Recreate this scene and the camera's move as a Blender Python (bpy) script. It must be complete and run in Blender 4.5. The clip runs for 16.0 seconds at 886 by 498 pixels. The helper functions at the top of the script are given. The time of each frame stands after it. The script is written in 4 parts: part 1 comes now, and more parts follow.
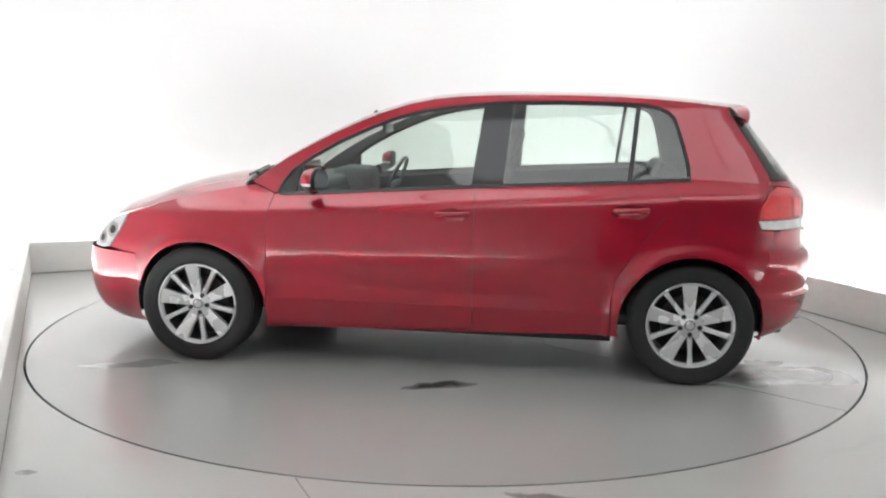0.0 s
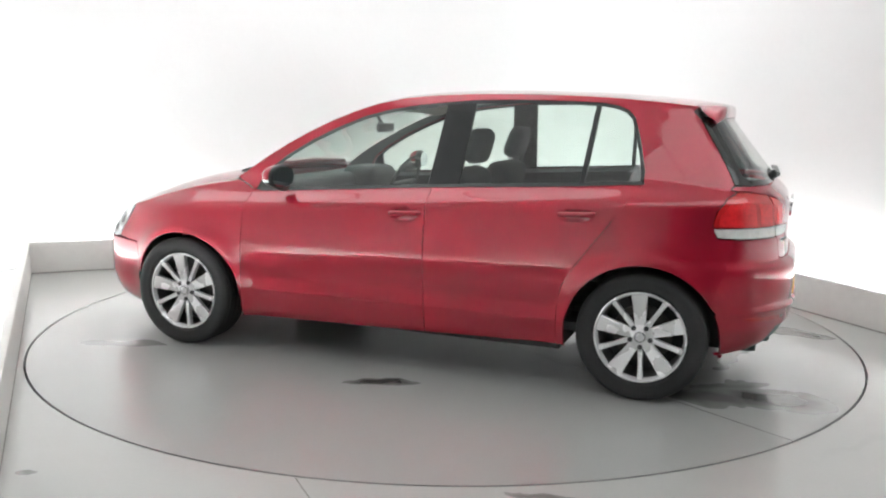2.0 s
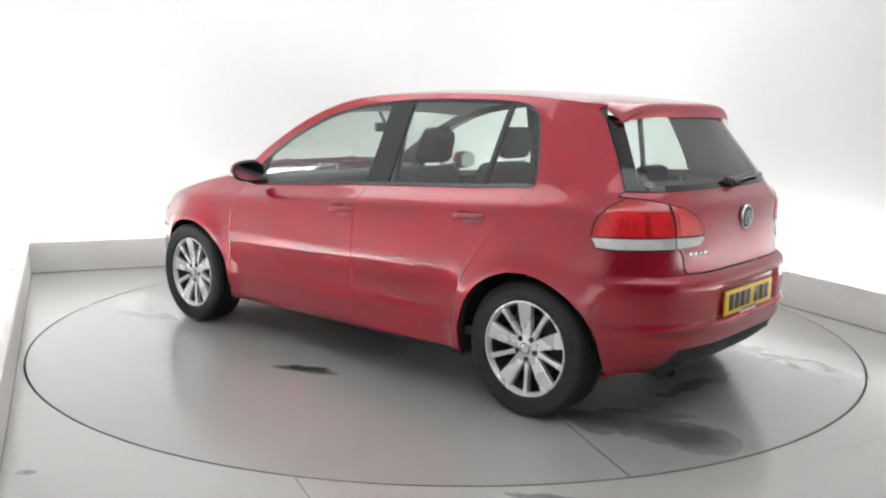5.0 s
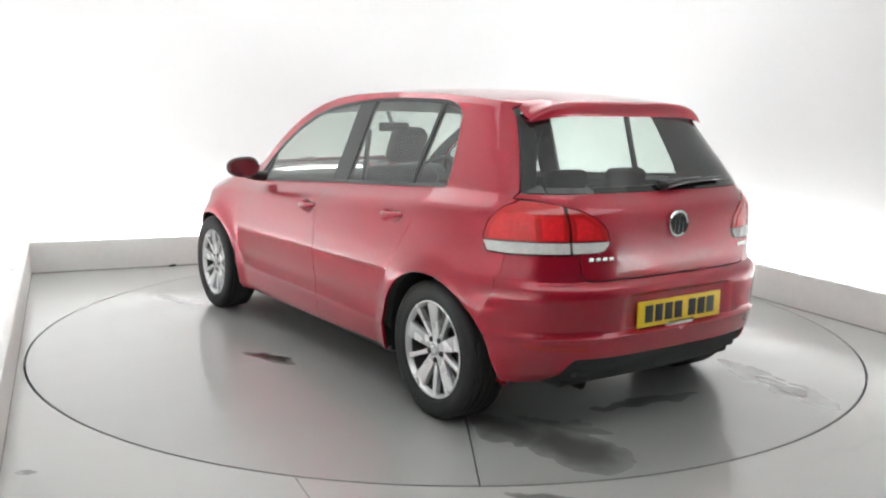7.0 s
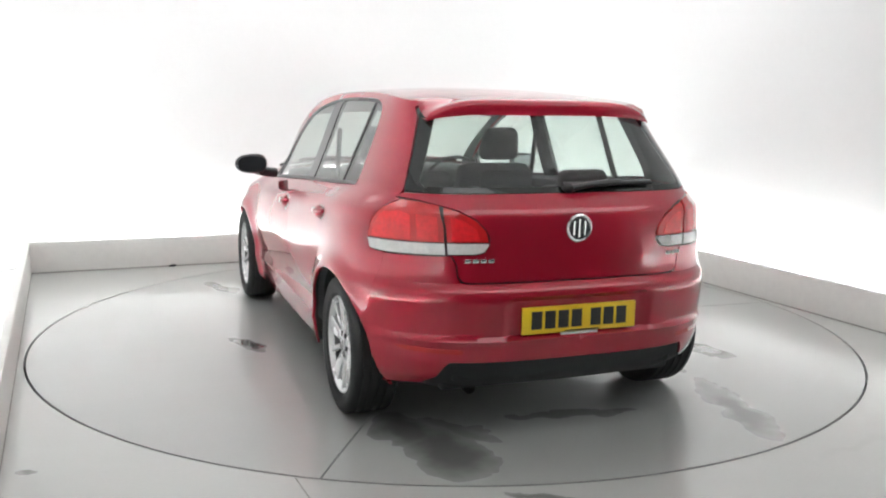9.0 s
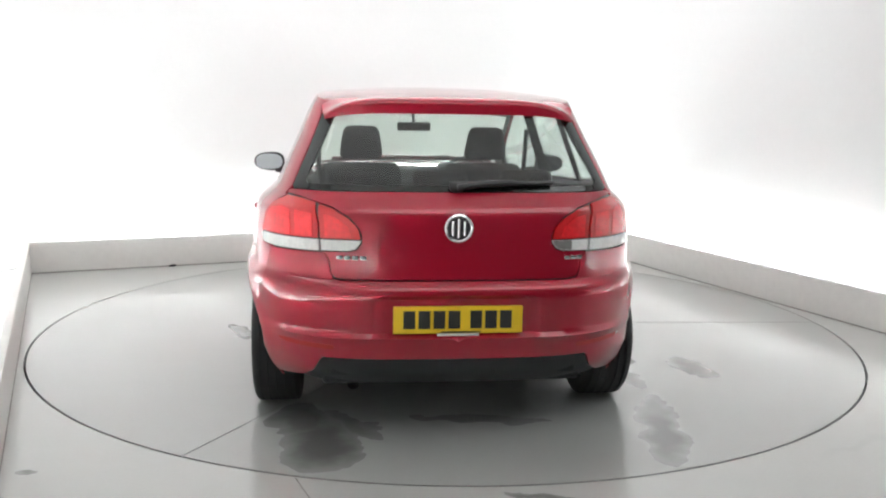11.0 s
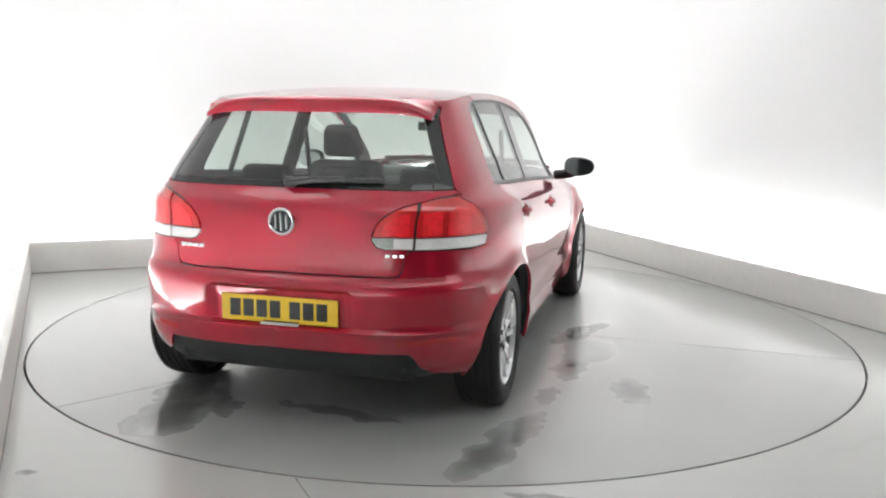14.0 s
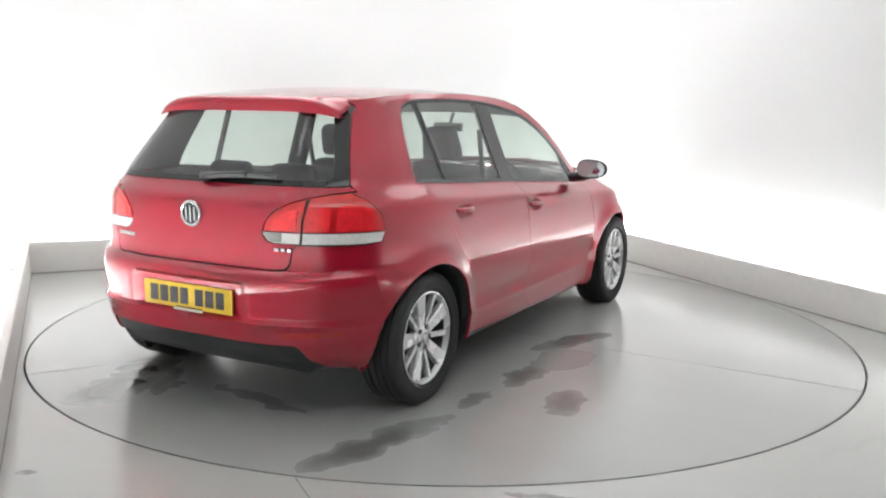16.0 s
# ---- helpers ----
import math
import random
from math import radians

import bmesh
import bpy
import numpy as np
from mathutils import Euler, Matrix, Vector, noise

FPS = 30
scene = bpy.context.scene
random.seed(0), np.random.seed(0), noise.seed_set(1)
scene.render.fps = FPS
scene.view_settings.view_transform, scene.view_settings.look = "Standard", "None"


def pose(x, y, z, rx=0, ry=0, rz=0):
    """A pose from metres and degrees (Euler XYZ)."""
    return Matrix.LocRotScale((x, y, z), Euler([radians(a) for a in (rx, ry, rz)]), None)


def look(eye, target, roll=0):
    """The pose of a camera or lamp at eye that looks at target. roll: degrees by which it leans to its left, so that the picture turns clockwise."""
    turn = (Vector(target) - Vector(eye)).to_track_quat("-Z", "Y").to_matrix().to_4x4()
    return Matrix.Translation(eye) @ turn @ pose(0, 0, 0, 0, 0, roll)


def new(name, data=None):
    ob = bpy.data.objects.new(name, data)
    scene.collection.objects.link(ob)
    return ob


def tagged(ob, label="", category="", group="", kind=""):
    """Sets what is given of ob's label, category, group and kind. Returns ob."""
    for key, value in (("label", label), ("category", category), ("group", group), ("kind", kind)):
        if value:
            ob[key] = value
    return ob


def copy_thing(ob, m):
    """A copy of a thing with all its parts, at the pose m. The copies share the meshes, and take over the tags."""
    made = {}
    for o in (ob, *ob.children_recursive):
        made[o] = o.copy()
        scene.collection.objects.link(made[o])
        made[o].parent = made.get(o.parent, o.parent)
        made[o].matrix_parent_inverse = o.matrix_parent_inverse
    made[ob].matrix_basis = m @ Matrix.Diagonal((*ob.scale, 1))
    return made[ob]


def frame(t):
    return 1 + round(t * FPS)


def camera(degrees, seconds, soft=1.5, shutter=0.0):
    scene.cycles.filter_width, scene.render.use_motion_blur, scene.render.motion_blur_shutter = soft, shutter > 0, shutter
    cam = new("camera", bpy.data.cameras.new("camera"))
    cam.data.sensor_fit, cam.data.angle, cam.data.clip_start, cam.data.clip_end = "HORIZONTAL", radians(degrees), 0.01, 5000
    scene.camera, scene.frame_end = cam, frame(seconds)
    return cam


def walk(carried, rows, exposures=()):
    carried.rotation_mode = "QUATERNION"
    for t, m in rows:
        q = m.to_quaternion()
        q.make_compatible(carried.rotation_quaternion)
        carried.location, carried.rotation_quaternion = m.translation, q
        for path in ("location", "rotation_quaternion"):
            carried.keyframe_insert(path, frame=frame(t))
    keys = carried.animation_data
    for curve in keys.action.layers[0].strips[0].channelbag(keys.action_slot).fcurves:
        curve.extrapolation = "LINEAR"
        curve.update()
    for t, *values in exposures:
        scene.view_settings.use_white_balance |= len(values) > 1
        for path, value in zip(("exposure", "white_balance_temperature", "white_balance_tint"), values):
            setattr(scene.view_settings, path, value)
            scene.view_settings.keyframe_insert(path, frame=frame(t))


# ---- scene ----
EYE = Vector((0.0, -5.4656, 1.3746))
AHEAD = Vector((-0.00419, 0.98688, -0.16138))
cam = camera(54.01, 16.0, soft=2.1)
walk(cam, [(0.0, look(EYE, EYE + AHEAD, 0.90)), (16.0, look(EYE, EYE + AHEAD, 0.90))])

# ---- light ----
TUBE_LIGHT = 70.0
CEILING_FILL = 1.6
world = bpy.data.worlds.new("world")
world.use_nodes = True
scene.world = world
world.node_tree.nodes["Background"].inputs[0].default_value = (0.9, 0.95, 1.0, 1)
world.node_tree.nodes["Background"].inputs[1].default_value = 0.02
scene.view_settings.exposure = -0.03


# ---- materials ----
def material(name, base, rough=0.5, metal=0.0, coat=0.0, vary=0.06, grain=40.0, stain=3.0, bump=0.0, rough_vary=0.05, spec=0.5):
    """A surface with grain and broader stains round its base colour."""
    m = bpy.data.materials.new(name)
    m.use_nodes = True
    nt = m.node_tree
    p = nt.nodes["Principled BSDF"]
    p.inputs["Metallic"].default_value = metal
    p.inputs["Coat Weight"].default_value = coat
    p.inputs["Coat Roughness"].default_value = 0.03
    p.inputs["Specular IOR Level"].default_value = spec
    co = nt.nodes.new("ShaderNodeTexCoord")
    fine, broad = nt.nodes.new("ShaderNodeTexNoise"), nt.nodes.new("ShaderNodeTexNoise")
    fine.inputs["Scale"].default_value, broad.inputs["Scale"].default_value = grain, stain
    fine.inputs["Detail"].default_value, broad.inputs["Detail"].default_value = 3, 4
    nt.links.new(co.outputs["Object"], fine.inputs["Vector"])
    nt.links.new(co.outputs["Object"], broad.inputs["Vector"])
    add = nt.nodes.new("ShaderNodeMath")
    add.operation = "ADD"
    nt.links.new(fine.outputs["Fac"], add.inputs[0])
    nt.links.new(broad.outputs["Fac"], add.inputs[1])
    ramp = nt.nodes.new("ShaderNodeMapRange")
    ramp.inputs["From Min"].default_value, ramp.inputs["From Max"].default_value = 0.6, 1.4
    ramp.inputs["To Min"].default_value, ramp.inputs["To Max"].default_value = 1 - vary, 1 + vary
    nt.links.new(add.outputs[0], ramp.inputs["Value"])
    mul = nt.nodes.new("ShaderNodeVectorMath")
    mul.operation = "SCALE"
    mul.inputs[0].default_value = base
    nt.links.new(ramp.outputs[0], mul.inputs["Scale"])
    nt.links.new(mul.outputs[0], p.inputs["Base Color"])
    rr = nt.nodes.new("ShaderNodeMapRange")
    rr.inputs["From Min"].default_value, rr.inputs["From Max"].default_value = 0.3, 0.7
    rr.inputs["To Min"].default_value, rr.inputs["To Max"].default_value = max(0, rough - rough_vary), rough + rough_vary
    nt.links.new(broad.outputs["Fac"], rr.inputs["Value"])
    nt.links.new(rr.outputs[0], p.inputs["Roughness"])
    if bump:
        b = nt.nodes.new("ShaderNodeBump")
        b.inputs["Strength"].default_value, b.inputs["Distance"].default_value = bump, 0.002
        nt.links.new(fine.outputs["Fac"], b.inputs["Height"])
        nt.links.new(b.outputs[0], p.inputs["Normal"])
    return m


def glow(name, colour, strength):
    m = bpy.data.materials.new(name)
    m.use_nodes = True
    p = m.node_tree.nodes["Principled BSDF"]
    p.inputs["Base Color"].default_value = (0.8, 0.8, 0.8, 1)
    p.inputs["Emission Color"].default_value = (*colour, 1)
    p.inputs["Emission Strength"].default_value = strength
    return m


def pane(name, tint, shine_least=0.07, rough=0.0):
    """Thin glass: lets tinted light through and mirrors by its Fresnel gloss."""
    m = bpy.data.materials.new(name)
    m.use_nodes = True
    nt = m.node_tree
    nt.nodes.remove(nt.nodes["Principled BSDF"])
    clear, shine = nt.nodes.new("ShaderNodeBsdfTransparent"), nt.nodes.new("ShaderNodeBsdfGlossy")
    clear.inputs[0].default_value = (*tint, 1)
    shine.inputs["Roughness"].default_value = rough
    edge, mix = nt.nodes.new("ShaderNodeLayerWeight"), nt.nodes.new("ShaderNodeMixShader")
    edge.inputs[0].default_value = 0.5
    power, gain = nt.nodes.new("ShaderNodeMath"), nt.nodes.new("ShaderNodeMath")
    power.operation, gain.operation = "POWER", "MULTIPLY_ADD"
    power.inputs[1].default_value = 4.0
    gain.inputs[1].default_value, gain.inputs[2].default_value = 0.85, shine_least
    nt.links.new(edge.outputs["Facing"], power.inputs[0])
    nt.links.new(power.outputs[0], gain.inputs[0])
    nt.links.new(gain.outputs[0], mix.inputs[0])
    nt.links.new(clear.outputs[0], mix.inputs[1])
    nt.links.new(shine.outputs[0], mix.inputs[2])
    nt.links.new(mix.outputs[0], nt.nodes["Material Output"].inputs[0])
    return m


def floor_material(name, base, stains, streaks):
    """Grey sealed floor: scuffs, streaks and dark wet patches with shapes of their own."""
    m = material(name, base, rough=0.30, coat=0.6, vary=0.03, grain=70, stain=0.8, rough_vary=0.02, bump=0.01)
    nt = m.node_tree
    p = nt.nodes["Principled BSDF"]
    p.inputs["Coat Roughness"].default_value = 0.14
    co = next(n for n in nt.nodes if n.type == "TEX_COORD")
    warp = nt.nodes.new("ShaderNodeTexNoise")
    warp.inputs["Scale"].default_value, warp.inputs["Detail"].default_value = 6, 3
    nt.links.new(co.outputs["Object"], warp.inputs["Vector"])
    off = nt.nodes.new("ShaderNodeVectorMath")
    off.operation = "MULTIPLY_ADD"
    off.inputs[1].default_value = (0.18, 0.18, 0)
    nt.links.new(warp.outputs["Color"], off.inputs[0])
    nt.links.new(co.outputs["Object"], off.inputs[2])
    total = None
    for x, y, rx, ry, turn, dark in stains:
        mp = nt.nodes.new("ShaderNodeMapping")
        mp.vector_type = "TEXTURE"
        mp.inputs["Location"].default_value = (x + 0.09, y + 0.09, 0)
        mp.inputs["Rotation"].default_value = (0, 0, radians(turn))
        mp.inputs["Scale"].default_value = (rx, ry, 1)
        nt.links.new(off.outputs[0], mp.inputs[0])
        ln = nt.nodes.new("ShaderNodeVectorMath")
        ln.operation = "LENGTH"
        nt.links.new(mp.outputs[0], ln.inputs[0])
        mr = nt.nodes.new("ShaderNodeMapRange")
        mr.interpolation_type = "SMOOTHSTEP"
        mr.inputs["From Min"].default_value, mr.inputs["From Max"].default_value = 0.35, 1.35
        mr.inputs["To Min"].default_value, mr.inputs["To Max"].default_value = dark, 0
        nt.links.new(ln.outputs["Value"], mr.inputs["Value"])
        if total:
            mx = nt.nodes.new("ShaderNodeMath")
            mx.operation = "MAXIMUM"
            nt.links.new(total, mx.inputs[0])
            nt.links.new(mr.outputs[0], mx.inputs[1])
            total = mx.outputs[0]
        else:
            total = mr.outputs[0]
    # wiped streaks
    st = nt.nodes.new("ShaderNodeMapping")
    st.inputs["Scale"].default_value = streaks
    st.inputs["Rotation"].default_value = (0, 0, 0.5)
    nt.links.new(co.outputs["Object"], st.inputs[0])
    sn = nt.nodes.new("ShaderNodeTexNoise")
    sn.inputs["Scale"].default_value, sn.inputs["Detail"].default_value = 1.0, 6
    nt.links.new(st.outputs[0], sn.inputs["Vector"])
    sr = nt.nodes.new("ShaderNodeMapRange")
    sr.inputs["From Min"].default_value, sr.inputs["From Max"].default_value = 0.35, 0.7
    sr.inputs["To Min"].default_value, sr.inputs["To Max"].default_value = 0.975, 1.02
    nt.links.new(sn.outputs["Fac"], sr.inputs["Value"])
    old = p.inputs["Base Color"].links[0].from_socket
    sc = nt.nodes.new("ShaderNodeVectorMath")
    sc.operation = "SCALE"
    nt.links.new(old, sc.inputs[0])
    nt.links.new(sr.outputs[0], sc.inputs["Scale"])
    mixc = nt.nodes.new("ShaderNodeMix")
    mixc.data_type = "RGBA"
    mixc.inputs["B"].default_value = (0.035, 0.034, 0.03, 1)
    nt.links.new(total, mixc.inputs["Factor"])
    nt.links.new(sc.outputs[0], mixc.inputs["A"])
    nt.links.new(mixc.outputs["Result"], p.inputs["Base Color"])
    ro = p.inputs["Roughness"].links[0].from_socket
    wet = nt.nodes.new("ShaderNodeMath")
    wet.operation = "MULTIPLY_ADD"
    wet.inputs[1].default_value = -0.30
    nt.links.new(total, wet.inputs[0])
    nt.links.new(ro, wet.inputs[2])
    nt.links.new(wet.outputs[0], p.inputs["Roughness"])
    return m


STAINS = [(-0.16, 1.27, 0.17, 0.05, 25, 0.9), (-1.72, 0.84, 0.22, 0.12, 10, 0.6), (-2.0, 0.74, 0.28, 0.15, 6, 0.7), (-1.8, 0.6, 0.2, 0.07, 30, 0.4),
          (-1.97, -0.72, 0.34, 0.09, -14, 0.65), (-1.7, -0.8, 0.2, 0.06, -14, 0.4), (0.0, -0.86, 0.3, 0.09, -21, 0.55), (-0.77, -0.89, 0.2, 0.09, 0, 0.6),
          (-1.06, -1.23, 0.17, 0.08, 10, 0.55), (-1.23, -0.83, 0.14, 0.05, 0, 0.4), (-0.4, -0.95, 0.3, 0.2, 0, 0.15), (-1.75, 0.05, 0.3, 0.05, 80, 0.3), (1.5, 1.25, 0.25, 0.07, 20, 0.3)]
M_FLOOR = floor_material("sealed_grey_floor", (0.42, 0.425, 0.406), [(1.78, -1.95, 0.30, 0.03, 34, 0.06), (2.2, 0.62, 0.5, 0.05, -66, 0.5),
                                                       (2.02, 0.72, 0.14, 0.025, 20, 0.4), (0.34, -2.53, 0.12, 0.03, 0, 0.5), (-1.574, -2.40, 0.035, 0.012, 0, 0.5)], (0.5, 3.0, 1))
M_DISC = floor_material("sealed_grey_turntable", (0.35, 0.357, 0.342), STAINS, (2.5, 0.7, 1))
M_WALL = material("white_painted_wall", (0.73, 0.732, 0.728), rough=0.75, vary=0.015, grain=30, stain=0.8)
M_KERB = material("white_kerb_paint", (0.70, 0.69, 0.665), rough=0.6, vary=0.05, grain=18, stain=2.2, bump=0.05)
M_CURTAIN = material("charcoal_curtain", (0.035, 0.035, 0.037), rough=0.9, vary=0.15, grain=60, stain=3)
M_JOINT = material("dirty_sealant", (0.24, 0.235, 0.215), rough=0.8, vary=0.5, grain=25, stain=5)
M_DARK = material("dark_gap", (0.012, 0.012, 0.012), rough=0.8, vary=0.2)
M_TUBE = glow("tube_light", (0.965, 0.99, 1.0), TUBE_LIGHT)
M_FILL = glow("fill_panel_light", (0.97, 0.99, 1.0), CEILING_FILL)
M_FRAME = material("white_lamp_frame", (0.7, 0.7, 0.7), rough=0.4)

M_RED = material("red_metallic_paint", (0.315, 0.005, 0.021), rough=0.42, metal=0.35, coat=1.0, vary=0.05, grain=900, stain=2, rough_vary=0.02, spec=0.1)
M_RED.node_tree.nodes["Principled BSDF"].inputs["Coat IOR"].default_value = 1.6
M_RED.node_tree.nodes["Principled BSDF"].inputs["Coat Roughness"].default_value = 0.015
M_GLASS = pane("green_tinted_window", (0.83, 0.90, 0.855), 0.10)
M_PRIVACY = pane("darker_rear_window", (0.80, 0.87, 0.83), 0.10)
M_BLACK = material("black_plastic_trim", (0.016, 0.017, 0.018), rough=0.35, vary=0.1)
M_BORDER = material("black_glass_border", (0.012, 0.013, 0.013), rough=0.03, vary=0.1, rough_vary=0.01, spec=0.6)
M_GLOSS = material("gloss_black_trim", (0.012, 0.013, 0.014), rough=0.12, coat=0.2, vary=0.1, rough_vary=0.02)
M_MATT = material("matt_black_plastic", (0.02, 0.022, 0.023), rough=0.65, vary=0.15, bump=0.1, grain=200)
M_RUBBER = material("tyre_rubber", (0.013, 0.013, 0.014), rough=0.7, vary=0.15, grain=60, stain=6, bump=0.15)
M_ALLOY = material("silver_alloy", (0.78, 0.785, 0.79), rough=0.27, metal=0.45, coat=0.4, vary=0.04, grain=120, stain=8)
# rim barrel metal, darkened to hold the shade behind the spokes
M_BARREL = material("shade_toned_metal", (0.10, 0.10, 0.10), rough=0.5, metal=0.5, vary=0.2)
M_BRAKE = material("dark_brake_metal", (0.07, 0.065, 0.06), rough=0.5, metal=0.7, vary=0.2)
M_CHROME = material("chrome", (0.82, 0.82, 0.83), rough=0.1, metal=1.0, vary=0.02)
M_FABRIC = material("dark_grey_seat_fabric", (0.035, 0.037, 0.04), rough=0.9, vary=0.2, grain=350, stain=10, bump=0.3)
M_CABIN = material("dark_grey_cabin_plastic", (0.045, 0.048, 0.05), rough=0.6, vary=0.12, grain=250, bump=0.15)
M_PILLAR = material("grey_pillar_plastic", (0.10, 0.105, 0.105), rough=0.7, vary=0.08, grain=200)
M_LINER = material("pale_grey_headliner", (0.45, 0.45, 0.43), rough=0.95, vary=0.05, grain=300)
M_LAMPRED = material("red_lamp_lens", (0.52, 0.014, 0.018), rough=0.12, coat=1.0, vary=0.16, grain=22, stain=8)
M_LAMPRED.node_tree.nodes["Principled BSDF"].inputs["Subsurface Weight"].default_value = 0.25
M_REFLECTOR = material("dull_red_reflector", (0.34, 0.008, 0.010), rough=0.2, coat=0.6, vary=0.1)
M_LAMPDARK = material("dark_red_housing", (0.025, 0.004, 0.005), rough=0.4)
M_LAMPBRIGHT = material("bright_red_lens", (0.72, 0.020, 0.026), rough=0.1, coat=1.0, vary=0.22, grain=60, stain=14)
M_LAMPGREY = material("grey_lamp_reflector", (0.34, 0.33, 0.32), rough=0.2, metal=0.4, coat=1.0, vary=0.2, grain=60)
M_LAMPWHITE = material("clear_lamp_lens", (0.72, 0.72, 0.70), rough=0.12, coat=1.0, vary=0.14, grain=70, stain=16)
M_HEADLAMP = material("headlamp_lens", (0.46, 0.48, 0.49), rough=0.16, metal=0.2, coat=1.0, vary=0.25, grain=12, stain=20)
M_PLATE = material("yellow_plate", (0.78, 0.52, 0.02), rough=0.35, vary=0.03)
M_INK = material("black_plate_marks", (0.015, 0.015, 0.015), rough=0.5)
M_MIRROR = material("mirror_glass", (0.5, 0.53, 0.55), rough=0.02, metal=1.0, vary=0.01)
M_WHITE = material("white_print", (0.8, 0.8, 0.8), rough=0.5)


# ---- mesh helpers ----
def finish(bm, smooth=True, angle=35):
    bmesh.ops.recalc_face_normals(bm, faces=bm.faces)
    for f in bm.faces:
        f.smooth = smooth
    if smooth:
        for e in bm.edges:
            if len(e.link_faces) == 2 and e.calc_face_angle(0) > radians(angle):
                e.smooth = False
    return bm


def part(name, bm, mat, parent=None, label="", at=None, kind=""):
    me = bpy.data.meshes.new(name)
    bm.to_mesh(me)
    bm.free()
    me.materials.append(mat)
    ob = new(name, me)
    if at is not None:
        ob.matrix_basis = at
    if parent:
        ob.parent = parent
    if label or kind:
        tagged(ob, label=label, kind=kind)
    return ob


def box(bm, lo, hi, bevel=0.0, m=None):
    """A box from corner to corner with rounded edges."""
    g = bmesh.new()
    bmesh.ops.create_cube(g, size=1)
    for v in g.verts:
        v.co = Vector([lo[i] + (v.co[i] + 0.5) * (hi[i] - lo[i]) for i in range(3)])
    if bevel:
        bmesh.ops.bevel(g, geom=list(g.edges), offset=bevel, segments=3, affect="EDGES", profile=0.5)
    if m:
        g.transform(m)
    merge(bm, g)
    return bm


def merge(bm, g):
    tmp = bpy.data.meshes.new("tmp")
    g.to_mesh(tmp)
    g.free()
    bm.from_mesh(tmp)
    bpy.data.meshes.remove(tmp)


def lathe(profile, n=64, closed=False):
    """Turns (radius, y) pairs round the Y axis."""
    bm = bmesh.new()
    rings = []
    for r, y in profile:
        rings.append([bm.verts.new((r * math.cos(2 * math.pi * i / n), y, r * math.sin(2 * math.pi * i / n))) for i in range(n)])
    pairs = list(zip(rings, rings[1:])) + ([(rings[-1], rings[0])] if closed else [])
    for a, b in pairs:
        for i in range(n):
            bm.faces.new((a[i], a[(i + 1) % n], b[(i + 1) % n], b[i]))
    return bm


def tube(path, r, n=8, cap=True):
    """A round bar along a path."""
    bm = bmesh.new()
    path = [Vector(p) for p in path]
    rings = []
    for i, p in enumerate(path):
        d = (path[min(i + 1, len(path) - 1)] - path[max(i - 1, 0)]).normalized()
        a = d.cross(Vector((0.13, 0.21, 1)).normalized()).normalized()
        b = d.cross(a)
        rings.append([bm.verts.new(p + r * (math.cos(2 * math.pi * k / n) * a + math.sin(2 * math.pi * k / n) * b)) for k in range(n)])
    for a, b in zip(rings, rings[1:]):
        for k in range(n):
            bm.faces.new((a[k], a[(k + 1) % n], b[(k + 1) % n], b[k]))
    if cap:
        bm.faces.new(rings[0])
        bm.faces.new(rings[-1])
    return finish(bm)


def strip(pairs, flip=False):
    """A ribbon between two rows of points."""
    bm = bmesh.new()
    a = [(bm.verts.new(p), bm.verts.new(q)) for p, q in pairs]
    for (p, q), (r, s) in zip(a, a[1:]):
        bm.faces.new((p, q, s, r))
    return bm


# ---- the studio ----
TURN = radians(23.9)
ROOM = Matrix.Rotation(TURN, 4, "Z")
U_LEFT, U_RIGHT, V_BACK, V_FRONT = -2.49, 2.50, 2.60, -6.6
KERB_H, KERB_T, TROUGH, HEIGHT, COVE = 0.25, 0.05, 0.38, 3.6, 0.7
DISC_R, GAP = 2.449, 0.012


def inside_outline(extra, radius, n=10):
    """The outline of the room's three walls, with rounded corners, pushed out by extra."""
    l, r, b, f = U_LEFT - extra, U_RIGHT + extra, V_BACK + extra, V_FRONT
    pts = [(l, f)]
    for cx, cy, a0 in ((l + radius, b - radius, 180), (r - radius, b - radius, 90)):
        for i in range(n + 1):
            a = radians(a0 - 90 * i / n)
            pts.append((cx + radius * math.cos(a), cy + radius * math.sin(a)))
    pts.append((r, f))
    return pts


